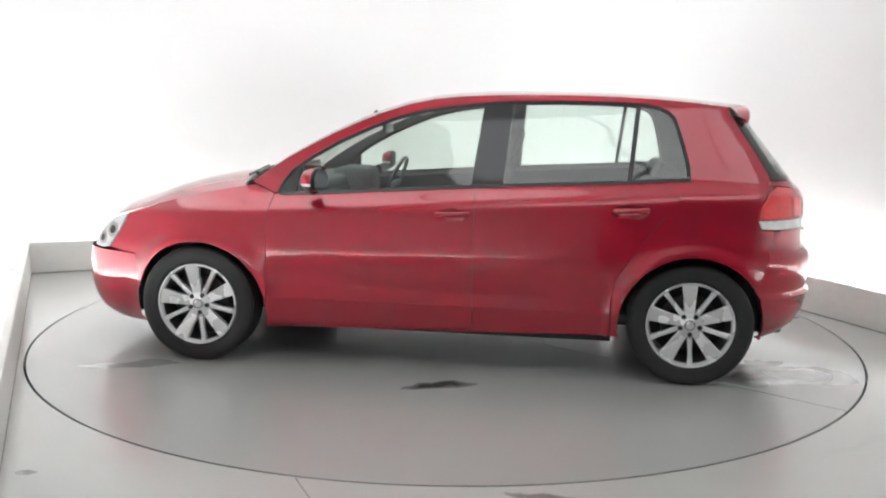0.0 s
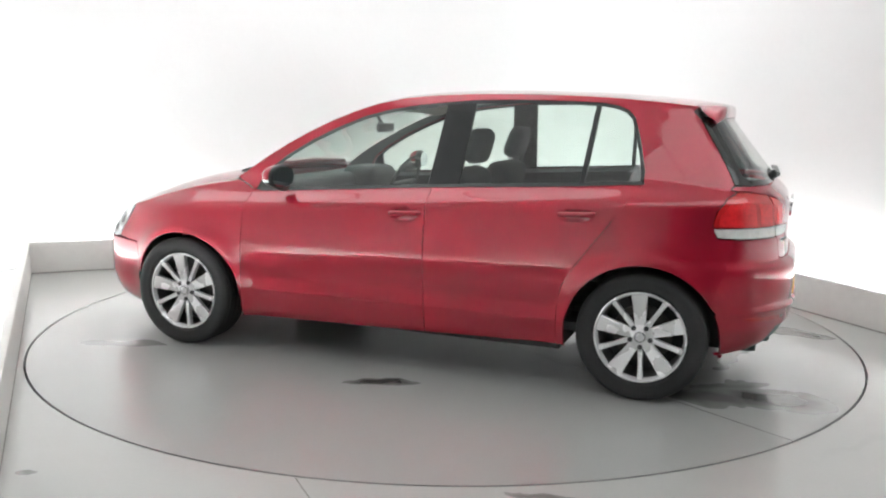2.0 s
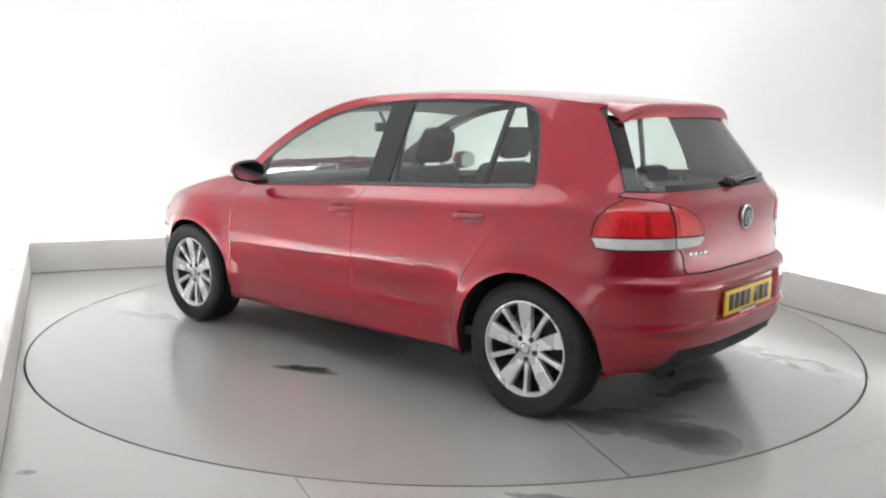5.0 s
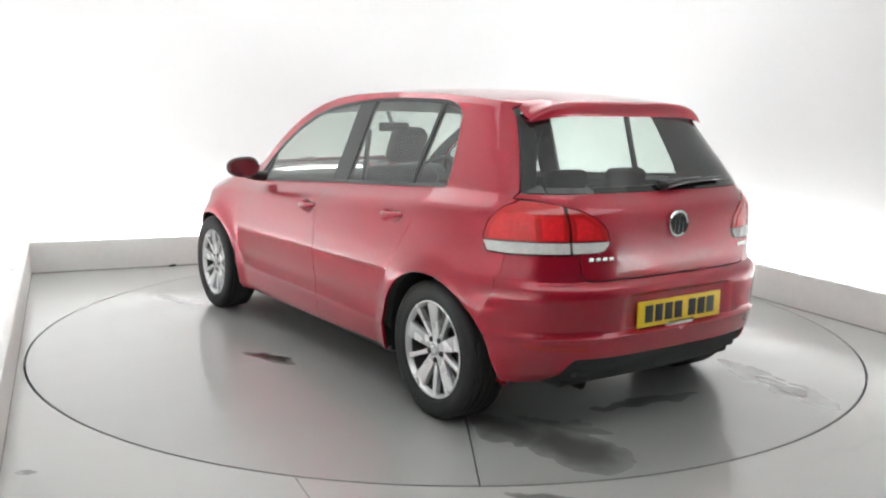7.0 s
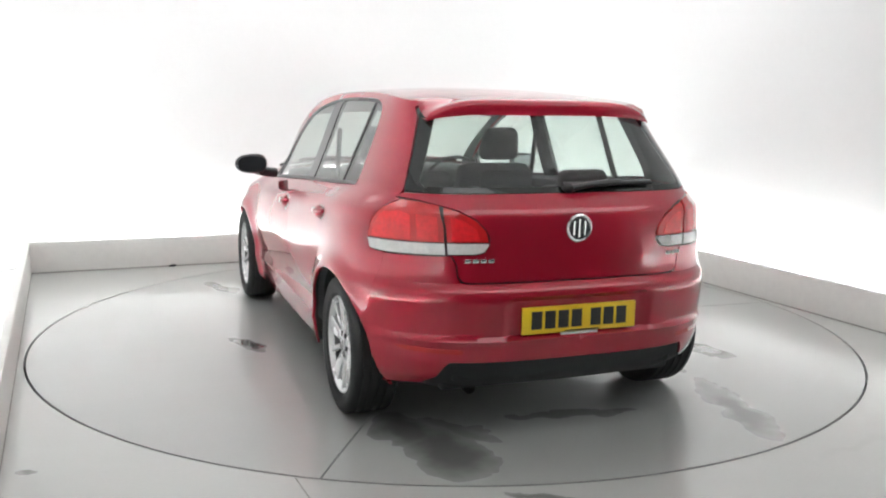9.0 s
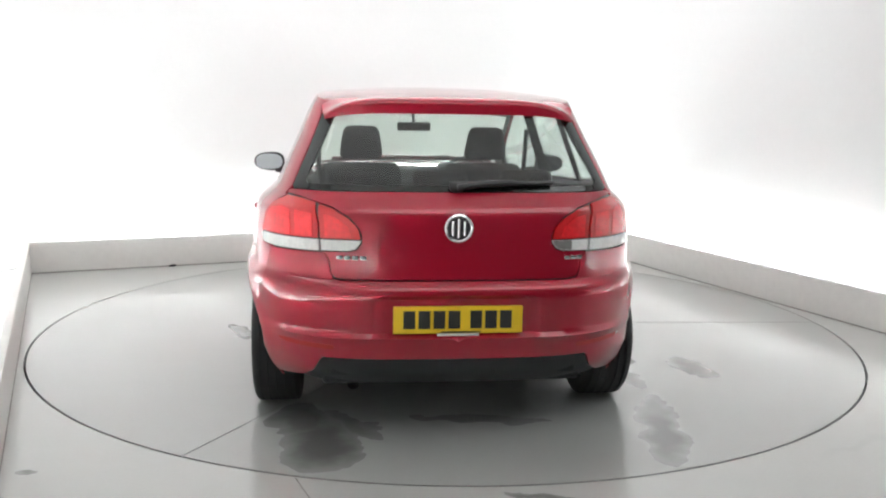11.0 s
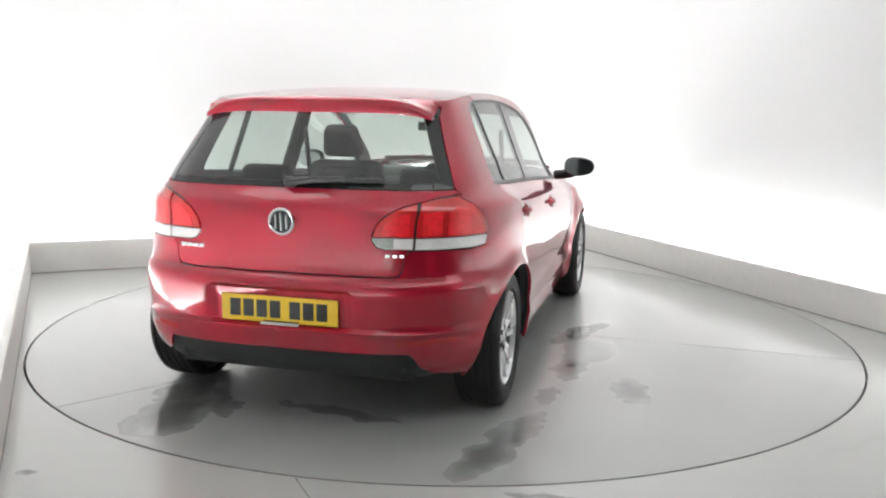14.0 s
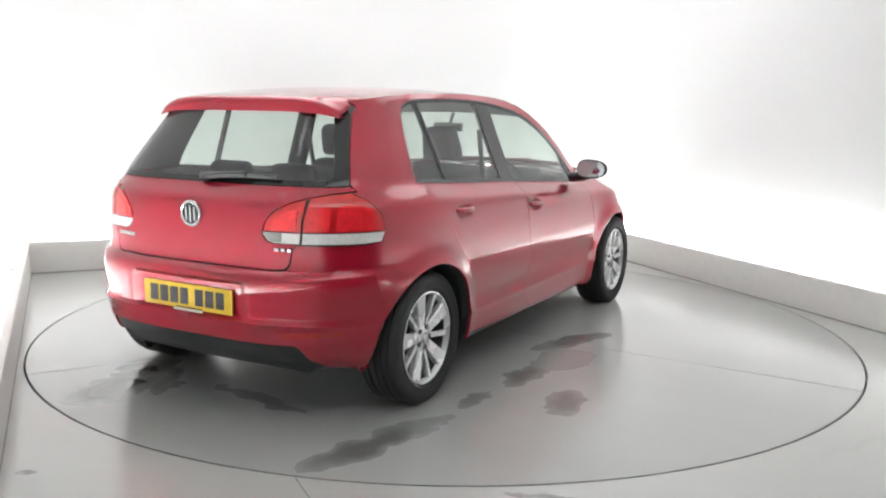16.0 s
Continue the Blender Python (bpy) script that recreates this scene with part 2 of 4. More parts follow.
def build_room():
    bm = bmesh.new()
    outer = 4.6
    n = 192
    ring = [bm.verts.new(((DISC_R + GAP) * math.cos(2 * math.pi * i / n), (DISC_R + GAP) * math.sin(2 * math.pi * i / n), 0)) for i in range(n)]
    low = [bm.verts.new((v.co.x, v.co.y, -0.06)) for v in ring]
    frame_pts = []
    for v in ring:
        x, y = (ROOM.inverted() @ v.co).xy
        k = max(abs(x) / 3.2, abs(y) / 3.3)
        frame_pts.append(bm.verts.new(ROOM @ Vector((x / k, y / k, 0))))
    for i in range(n):
        j = (i + 1) % n
        bm.faces.new((ring[i], ring[j], frame_pts[j], frame_pts[i]))
        bm.faces.new((ring[j], ring[i], low[i], low[j]))
    floor = part("floor", finish(bm, True, 30), M_FLOOR)
    tagged(floor, "polished grey sealed studio floor with scuffs and stains", "floor", kind="structure")
    bm = bmesh.new()
    box(bm, (-3.2, -6.9, -0.06), (3.2, -3.3, 0))
    g = part("floor_front", finish(bm, False), M_FLOOR, at=ROOM)
    tagged(g, "polished grey sealed studio floor by the entrance", "floor", kind="structure")
    # bed under the turntable
    bm = lathe([(0.0, -0.055), (DISC_R + 0.1, -0.055)], 96)
    bm.transform(Matrix.Rotation(radians(90), 4, "X"))
    bed = part("turntable_pit", finish(bm), M_DARK)
    tagged(bed, "dark pit below the turntable", "pit", kind="structure")
    # walls
    pts, back = inside_outline(TROUGH, COVE), inside_outline(TROUGH + 0.1, COVE + 0.1)
    for name, a, b in (("wall_left", 0, 6), ("wall_back", 6, 17), ("wall_right", 17, len(pts) - 1)):
        bm = bmesh.new()
        for line in (pts, back):
            cols = [[bm.verts.new((x, y, z)) for z in (-0.06, HEIGHT)] for x, y in line[a:b + 1]]
            for p, q in zip(cols, cols[1:]):
                bm.faces.new((p[0], q[0], q[1], p[1]))
        for f in bm.faces:
            f.smooth = True
        tagged(part(name, bm, M_WALL, at=ROOM), "smooth white painted studio wall with curved corner, lit from below", "wall", kind="structure")
    bm = bmesh.new()
    box(bm, (U_LEFT - TROUGH, V_FRONT - 0.1, -0.06), (U_RIGHT + TROUGH, V_FRONT, HEIGHT))
    tagged(part("wall_front", finish(bm, False), M_CURTAIN, at=ROOM), "dark charcoal curtain wall at the studio entrance", "wall", kind="structure")
    bm = bmesh.new()
    box(bm, (U_LEFT - TROUGH - 0.15, V_FRONT - 0.15, HEIGHT), (U_RIGHT + TROUGH + 0.15, V_BACK + TROUGH + 0.15, HEIGHT + 0.1))
    tagged(part("ceiling", finish(bm, False), M_WALL, at=ROOM), "white painted studio ceiling", "ceiling", kind="structure")
    # kerbs in front of the light troughs
    l, r, b, f = U_LEFT, U_RIGHT, V_BACK, V_FRONT
    for name, lo, hi in (("kerb_back", (l - KERB_T, b, 0), (r + KERB_T, b + KERB_T, KERB_H)),
                         ("kerb_left", (l - KERB_T, f, 0), (l, b - 0.003, KERB_H)),
                         ("kerb_right", (r, f, 0), (r + KERB_T, b - 0.003, KERB_H))):
        bm = bmesh.new()
        box(bm, lo, hi, 0.006)
        tagged(part(name, finish(bm), M_KERB, at=ROOM), "low off-white scuffed kerb hiding the floor lights", "kerb", kind="structure")
    for name, lo, hi in (("kerb_joint_back", (l, b - 0.004, 0), (r, b + 0.01, 0.007)), ("kerb_joint_left", (l - 0.01, f, 0), (l + 0.004, b - 0.005, 0.007)),
                         ("kerb_joint_right", (r - 0.004, f, 0), (r + 0.01, b - 0.005, 0.007))):
        bm = bmesh.new()
        box(bm, lo, hi, 0.002)
        tagged(part(name, finish(bm), M_JOINT, at=ROOM), "dirty grey sealant joint at the foot of the kerb", "joint", kind="structure")
    # joint in the fixed floor, running out from the turntable
    bm = bmesh.new()
    a, c = Vector((-0.549, -2.409)), Vector((-0.240, -3.06))
    t = (c - a).normalized()
    n = Vector((-t.y, t.x)) * 0.0025
    quad = [a + n, c + n, c - n, a - n]
    top = [bm.verts.new((p.x, p.y, 0.0012)) for p in quad]
    low = [bm.verts.new((p.x, p.y, -0.004)) for p in quad]
    bm.faces.new(top)
    for i in range(4):
        bm.faces.new((top[i], low[i], low[(i + 1) % 4], top[(i + 1) % 4]))
    tagged(part("floor_joint", finish(bm, False), M_JOINT), "dark filled joint in the grey floor", "joint", kind="structure")
    # floor of the troughs
    for name, lo, hi in (("trough_back", (l - TROUGH, b + KERB_T, -0.06), (r + TROUGH, b + TROUGH, 0.0)),
                         ("trough_left", (l - TROUGH, f, -0.06), (l - KERB_T, b + KERB_T - 0.003, 0.0)),
                         ("trough_right", (r + KERB_T, f, -0.06), (r + TROUGH, b + KERB_T - 0.003, 0.0))):
        bm = bmesh.new()
        box(bm, lo, (hi[0], hi[1], 0.006))
        tagged(part(name, finish(bm, False), M_WALL, at=ROOM), "white light trough behind the kerb", "trough", kind="structure")


def build_tubes():
    """Fluorescent battens standing in the troughs behind the kerbs."""
    def batten():
        root = new("fluorescent_batten")
        bm = bmesh.new()
        box(bm, (-0.74, -0.035, 0.0), (0.74, 0.035, 0.045), 0.006)
        part("housing", finish(bm), M_FRAME, root)
        for ty, tz in ((-0.022, 0.072), (0.022, 0.125)):
            bm = lathe([(0.0, -0.72), (0.013, -0.72), (0.013, 0.72), (0.0, 0.72)], 12)
            bm.transform(Matrix.Rotation(radians(90), 4, "Z"))
            bm.transform(Matrix.Translation((0, ty, tz)))
            part("tube", finish(bm), M_TUBE, root, "glowing white tube")
        for s in (-1, 1):
            bm = bmesh.new()
            box(bm, (s * 0.73 - 0.012, -0.036, 0.04), (s * 0.73 + 0.012, 0.036, 0.14), 0.004)
            part("holder", finish(bm), M_FRAME, root)
        return tagged(root, "white fluorescent batten standing behind the low kerb", "light", "floor lights behind the kerb")
    one = batten()
    spots = []
    d = 0.275
    for i in range(3):
        spots.append((U_LEFT + 0.95 + i * 1.55, V_BACK + d, 0))
    for i in range(5):
        y = V_BACK - 0.75 - i * 1.6
        spots.append((U_LEFT - d, y, 90))
        spots.append((U_RIGHT + d, y, 90))
    for i, (x, y, a) in enumerate(spots):
        m = ROOM @ pose(x, y, 0.006, 0, 0, a)
        if i == 0:
            one.matrix_basis = m
        else:
            copy_thing(one, m)


def build_fill_panels():
    """Unseen fill panels added under the ceiling; they light roof, bonnet and floor."""
    root = new("added_fill_panel")
    bm = bmesh.new()
    for lo, hi in (((-0.895, -0.895, -0.05), (0.895, -0.875, 0)), ((-0.895, 0.875, -0.05), (0.895, 0.895, 0)), ((-0.895, -0.875, -0.05), (-0.875, 0.875, 0)), ((0.875, -0.875, -0.05), (0.895, 0.875, 0))):
        box(bm, lo, hi, 0.003)
    part("frame", finish(bm), M_FRAME, root)
    bm = bmesh.new()
    box(bm, (-0.873, -0.873, -0.045), (0.873, 0.873, -0.02))
    part("diffuser", finish(bm, False), M_FILL, root, "glowing white face of the added fill panel")
    tagged(root, "unseen square white panel added under the ceiling as fill light", "light", "ceiling lights")
    first = True
    for x in (-1.8, 0.0, 1.8):
        for y in (-3.9, -0.1, 1.7):
            m = ROOM @ pose(x, y, HEIGHT - 0.002)
            if first:
                root.matrix_basis, first = m, False
            else:
                copy_thing(root, m)


def build_turntable():
    """A round turning plate in two sections with open joints."""
    root = new("turntable")
    seams = (-92.6, 148.4)
    for a0, a1 in ((seams[0], seams[1]), (seams[1] - 360, seams[0])):
        bm = bmesh.new()
        n = int((a1 - a0) / 2)
        shift = 0.0028
        mid = radians((a0 + a1) / 2)
        rim, low, inner = [], [], []
        g0, g1 = radians(a0) + shift / DISC_R, radians(a1) - shift / DISC_R
        for i in range(n + 1):
            a = g0 + (g1 - g0) * i / n
            c, s = math.cos(a), math.sin(a)
            rim.append(bm.verts.new((DISC_R * c, DISC_R * s, 0)))
            low.append(bm.verts.new((DISC_R * c, DISC_R * s, -0.045)))
        centre = bm.verts.new((0.003 * math.cos(mid), 0.003 * math.sin(mid), 0))
        clow = bm.verts.new((0.003 * math.cos(mid), 0.003 * math.sin(mid), -0.045))
        for i in range(n):
            bm.faces.new((centre, rim[i], rim[i + 1]))
            bm.faces.new((rim[i], low[i], low[i + 1], rim[i + 1]))
        bm.faces.new((centre, clow, low[0], rim[0]))
        bm.faces.new((rim[-1], low[-1], clow, centre))
        part("deck_section", finish(bm, True, 30), M_DISC, root)
    return tagged(root, "round grey turntable flush with the floor, stained by tyres", "turntable")


def build_scrap():
    """A scrap of black rubber lying against the kerb."""
    bm = bmesh.new()
    bmesh.ops.create_icosphere(bm, subdivisions=2, radius=1)
    for v in bm.verts:
        v.co *= 1 + 0.35 * noise.noise(v.co * 1.7)
        v.co = Vector((v.co.x * 0.034, v.co.y * 0.012, max(v.co.z, -0.6) * 0.012 + 0.0072))
    ob = part("rubber_scrap", finish(bm, True, 60), M_MATT, at=ROOM @ pose(-1.40, V_BACK - 0.022, 0, 0, 0, 4))
    tagged(ob, "small black rubber scrap on the floor against the kerb", "scrap")


build_room()
build_scrap()
build_tubes()
build_fill_panels()
TABLE = build_turntable()


# ---- the car: surface ----
from mathutils.geometry import delaunay_2d_cdt


def curve(*pts):
    """A smooth curve through (a, b) points without overshoot."""
    xs, ys = [p[0] for p in pts], [p[1] for p in pts]
    d = [(ys[i + 1] - ys[i]) / (xs[i + 1] - xs[i]) for i in range(len(xs) - 1)]
    m = [d[0]] + [0 if d[i - 1] * d[i] <= 0 else 2 * d[i - 1] * d[i] / (d[i - 1] + d[i]) for i in range(1, len(d))] + [d[-1]]

    def at(x):
        if x <= xs[0]:
            return ys[0]
        if x >= xs[-1]:
            return ys[-1]
        i = 0
        while x > xs[i + 1]:
            i += 1
        h = xs[i + 1] - xs[i]
        t = (x - xs[i]) / h
        return ((1 + 2 * t) * (1 - t) ** 2 * ys[i] + t * (1 - t) ** 2 * h * m[i] + t * t * (3 - 2 * t) * ys[i + 1] + t * t * (t - 1) * h * m[i + 1])
    return at


XM, NR = -0.9, 3.5
WHEEL_X, WHEEL_R, WHEEL_Z, ARCH_R = 1.289, 0.311, 0.311, 0.362
width = curve((0.14, 0.76), (0.19, 0.822), (0.23, 0.85), (0.30, 0.864), (0.345, 0.8705), (0.36, 0.8745), (0.375, 0.873), (0.42, 0.872), (0.5, 0.882), (0.58, 0.8885), (0.62, 0.889),
              (0.66, 0.886), (0.75, 0.877), (0.84, 0.866), (0.875, 0.860), (0.905, 0.846), (0.935, 0.812), (0.965, 0.776), (0.985, 0.760), (1.04, 0.737),
              (1.2, 0.676), (1.39, 0.604), (1.42, 0.586), (1.445, 0.562), (1.47, 0.52))
rear_x = curve((0.2, -1.78), (0.25, -1.86), (0.30, -1.915), (0.37, -1.948), (0.435, -1.962), (0.452, -1.974), (0.47, -1.958), (0.55, -1.962), (0.62, -1.966), (0.655, -1.958),
               (0.670, -1.944), (0.684, -1.918), (0.72, -1.914), (0.80, -1.912), (0.90, -1.907), (0.955, -1.895), (0.985, -1.872), (1.02, -1.832), (1.04, -1.816), (1.345, -1.582), (1.40, -1.55), (1.47, -1.49))
front_x = curve((0.15, 2.06), (0.25, 2.13), (0.4, 2.16), (0.56, 2.14), (0.7, 2.055), (0.85, 1.94), (1.0, 1.55), (1.4, 1.35))
front_n = curve((0.15, 4.6), (0.7, 4.6), (1.0, 3.2))
wing_k = curve((0.3, 0.8), (0.6, 1), (0.82, 0.9), (0.98, 0.15))
rear_n = curve((0.90, 3.5), (0.97, 3.7), (1.06, 4.6), (1.4, 4.8))
belt = curve((-1.9, 1.04), (-1.25, 1.032), (-0.92, 1.011), (-0.23, 0.974), (0.25, 0.942), (0.86, 0.902), (1.4, 0.875))
shift_k = curve((0.60, 0), (0.85, 1), (1.05, 1), (1.36, 0))


def base_width(x, z):
    zz = z - shift_k(z) * (belt(x) - 0.98)
    return width(zz)


def flare(x, z):
    """The rolled lips round the wheel arches."""
    y = 0
    for hx in (WHEEL_X, -WHEEL_X):
        d = math.hypot(x - hx, z - 0.30)
        y += 0.023 * math.exp(-((d - ARCH_R - 0.008) / 0.050) ** 2)
    return y


def dent(x, z):
    """Hollows behind the door handles."""
    y = 0
    for cx, cz in ((-0.077, 0.829), (-0.970, 0.875)):
        q = ((x - cx) / 0.074) ** 2 + ((z - cz) / 0.030) ** 2
        if q < 1:
            y += 0.024 * (1 - q) ** 0.6
    return y


def side_y(x, z):
    w = base_width(x, z)
    if x < XM:
        u = min((XM - x) / (XM - rear_x(z)), 0.9999)
        w *= (1 - u ** rear_n(z)) ** (1 / rear_n(z))
    elif x > 0:
        n = front_n(z)
        u = min(x / front_x(z), 0.9999)
        w *= (1 - u ** n) ** (1 / n)
        w += 0.052 * wing_k(z) * math.exp(-((x - 1.37) / 0.26) ** 2)
    return w + flare(x, z) - dent(x, z)


# the wrap coordinate: along the plan outline, from the middle of the tail round the corner and forward
_w0, _a0, _tab = 0.87, 1.0, [(0.0, 0.0)]
_prev = (0.0, -_a0)
for _i in range(1, 721):
    _p = math.pi / 2 * _i / 720
    _q = (_w0 * math.sin(_p) ** (2 / NR), -_a0 * math.cos(_p) ** (2 / NR))
    _tab.append((_p, _tab[-1][1] + math.hypot(_q[0] - _prev[0], _q[1] - _prev[1])))
    _prev = _q
WRAP_L = _tab[-1][1]
_PH, _SS = [a for a, b in _tab], [b for a, b in _tab]


def s_of_x(x, z):
    if x >= XM:
        return WRAP_L + x - XM
    u = min((XM - x) / (XM - rear_x(z)), 1.0)
    return float(np.interp(math.acos(min(1, u ** (rear_n(z) / 2))), _PH, _SS))


def s_of_y(y, z):
    k = min(max(y / base_width(-1.6, z), 0), 1)
    return float(np.interp(math.asin(k ** (rear_n(z) / 2)), _PH, _SS))


def smooth_box(v, lo, hi, soft):
    def step(t):
        t = min(max(t, 0), 1)
        return t * t * (3 - 2 * t)
    return step((v - lo) / soft) * step((hi - v) / soft)


def wrap_at(s, z, push=0.0):
    """The point of the body at wrap coordinate s and height z, on the car's left."""
    if s >= WRAP_L:
        x = XM + s - WRAP_L
        return Vector((x, side_y(x, z) - push, z))
    p = float(np.interp(s, _SS, _PH))
    w = base_width(-1.6 if s < WRAP_L * 0.8 else -1.6 + 0.7 * (s / WRAP_L - 0.8) / 0.2, z)
    n = rear_n(z)
    x = XM - (XM - rear_x(z)) * max(math.cos(p), 0) ** (2 / n)
    y = w * math.sin(p) ** (2 / n) if s > 0 else 0.0
    # recess for the number plate
    x += 0.020 * smooth_box(y, -1, 0.335, 0.02) * smooth_box(z, 0.447, 0.632, 0.02)
    k = math.sin(p) ** 3
    return Vector((x + push * (1 - k), y + flare(x, z) * k - push * k, z))


def side_at(x, z, push=0.0):
    return Vector((x, side_y(x, z) - push, z))


def S(x, z):
    return (s_of_x(x, z), z)


def R(y, z):
    return (s_of_y(y, z), z)


def arc(hx, a0, a1, n=14, r=ARCH_R, hz=0.30):
    return [(hx + r * math.cos(radians(a0 + (a1 - a0) * i / n)), hz + r * math.sin(radians(a0 + (a1 - a0) * i / n))) for i in range(n + 1)]


def inset(poly, d):
    """The polygon shrunk by d, for the gaps between panels."""
    area = sum(a[0] * b[1] - b[0] * a[1] for a, b in zip(poly, poly[1:] + poly[:1]))
    sg = 1 if area > 0 else -1
    out = []
    for i, p in enumerate(poly):
        a, b = Vector(poly[i - 1]), Vector(poly[(i + 1) % len(poly)])
        p = Vector(p)
        e, f = (p - a), (b - p)
        if e.length < 1e-6 or f.length < 1e-6:
            out.append(tuple(p))
            continue
        n1, n2 = Vector((-e.y, e.x)).normalized() * sg, Vector((-f.y, f.x)).normalized() * sg
        n = (n1 + n2)
        n = n / max(n.length_squared / 2, 0.5)
        out.append(tuple(p + n * d))
    return out


def inside(p, poly):
    x, y = p
    r = False
    j = len(poly) - 1
    for i in range(len(poly)):
        (xi, yi), (xj, yj) = poly[i], poly[j]
        if (yi > y) != (yj > y) and x < (xj - xi) * (y - yi) / (yj - yi) + xi:
            r = not r
        j = i
    return r


def panel(poly, at, side=1, step=0.03, skirt=0.014, gap=0.0014):
    """A pressed panel: the outline filled with a fine mesh on the body's surface, its edges turned in."""
    if gap:
        poly = inset(poly, gap)
    rim = []
    for a, b in zip(poly, poly[1:] + poly[:1]):
        a, b = Vector(a), Vector(b)
        n = max(1, math.ceil((b - a).length / step))
        rim += [a.lerp(b, i / n) for i in range(n)]
    flat = [tuple(p) for p in rim]
    xs, ys = [p[0] for p in flat], [p[1] for p in flat]
    seg = np.array([(a[0], a[1], b[0], b[1]) for a, b in zip(flat, flat[1:] + flat[:1])])
    dx, dy = seg[:, 2] - seg[:, 0], seg[:, 3] - seg[:, 1]
    ll = np.maximum(dx * dx + dy * dy, 1e-12)
    pts = [Vector(p) for p in flat]
    gx0, gy0 = math.floor(min(xs) / step), math.floor(min(ys) / (step * 0.7))
    for i in range(gx0, math.ceil(max(xs) / step) + 1):
        for j in range(gy0, math.ceil(max(ys) / (step * 0.7)) + 1):
            q = (i * step + 1e-5, j * step * 0.7 + 1e-5)
            if not inside(q, flat):
                continue
            t = np.clip(((q[0] - seg[:, 0]) * dx + (q[1] - seg[:, 1]) * dy) / ll, 0, 1)
            if np.min((seg[:, 0] + t * dx - q[0]) ** 2 + (seg[:, 1] + t * dy - q[1]) ** 2) < (0.35 * step) ** 2:
                continue
            pts.append(Vector(q))
    n = len(flat)
    vs, es, fs, *_ = delaunay_2d_cdt(pts, [(i, (i + 1) % n) for i in range(n)], [], 1, 1e-7)
    bm = bmesh.new()
    verts = []
    for v in vs:
        p = at(v[0], v[1])
        verts.append(bm.verts.new((p.x, side * p.y, p.z)))
    for f in fs:
        try:
            bm.faces.new([verts[k] for k in f])
        except ValueError:
            pass
    bmesh.ops.recalc_face_normals(bm, faces=bm.faces)
    bm.normal_update()
    probe = max(bm.verts, key=lambda v: abs(v.normal.y) + abs(v.normal.x) + 0.01 * abs(v.co.y))
    if probe.normal.dot(Vector((probe.co.x * 0.5, probe.co.y, 0))) < 0:
        bmesh.ops.reverse_faces(bm, faces=bm.faces)
        bm.normal_update()
    if skirt:
        edges = [e for e in bm.edges if len(e.link_faces) == 1]
        nor = {v: v.normal.copy() for e in edges for v in e.verts}
        low = {v: bm.verts.new(v.co - nor[v] * skirt) for v in nor}
        for e in edges:
            a, b = e.verts
            lp = e.link_loops[0]
            if lp.vert == a:
                bm.faces.new((b, a, low[a], low[b]))
            else:
                bm.faces.new((a, b, low[b], low[a]))
    for f in bm.faces:
        f.smooth = True
    for e in bm.edges:
        if len(e.link_faces) == 2 and e.calc_face_angle(0) > radians(40):
            e.smooth = False
    return bm


def mirror_join(bm):
    """The left half and its mirror image as one skin."""
    bm.normal_update()
    g = bm.copy()
    g.transform(Matrix.Diagonal((1, -1, 1, 1)))
    bmesh.ops.reverse_faces(g, faces=g.faces)
    merge(bm, g)
    bmesh.ops.remove_doubles(bm, verts=bm.verts, dist=0.0009)
    for e in bm.edges:
        if len(e.link_faces) == 2:
            e.smooth = e.calc_face_angle(0) < radians(40)
    return bm


# ---- the car: outlines ----
OPEN_TOP = [(0.885, 0.912), (0.868, 0.965), (0.82, 1.028), (0.726, 1.098), (0.57, 1.187), (0.414, 1.259), (0.26, 1.319), (0.11, 1.358), (-0.04, 1.381), (-0.22, 1.400), (-0.34, 1.410), (-0.6, 1.416),
            (-0.88, 1.412), (-1.03, 1.405), (-1.10, 1.392), (-1.15, 1.372), (-1.185, 1.335), (-1.215, 1.25), (-1.24, 1.16), (-1.258, 1.085), (-1.256, 1.05)]
RAIL = [(1.05, 0.962), (0.96, 1.025), (0.86, 1.090), (0.74, 1.158), (0.60, 1.230), (0.46, 1.294), (0.33, 1.344), (0.20, 1.386), (0.06, 1.416), (-0.08, 1.431), (-0.2, 1.438), (-0.35, 1.444), (-0.5, 1.446),
        (-0.7, 1.445), (-0.9, 1.440), (-1.1, 1.430), (-1.3, 1.414), (-1.4, 1.404), (-1.47, 1.396)]


def sill_z(x):
    return 0.190 + (0.93 - x) / 1.87 * 0.052


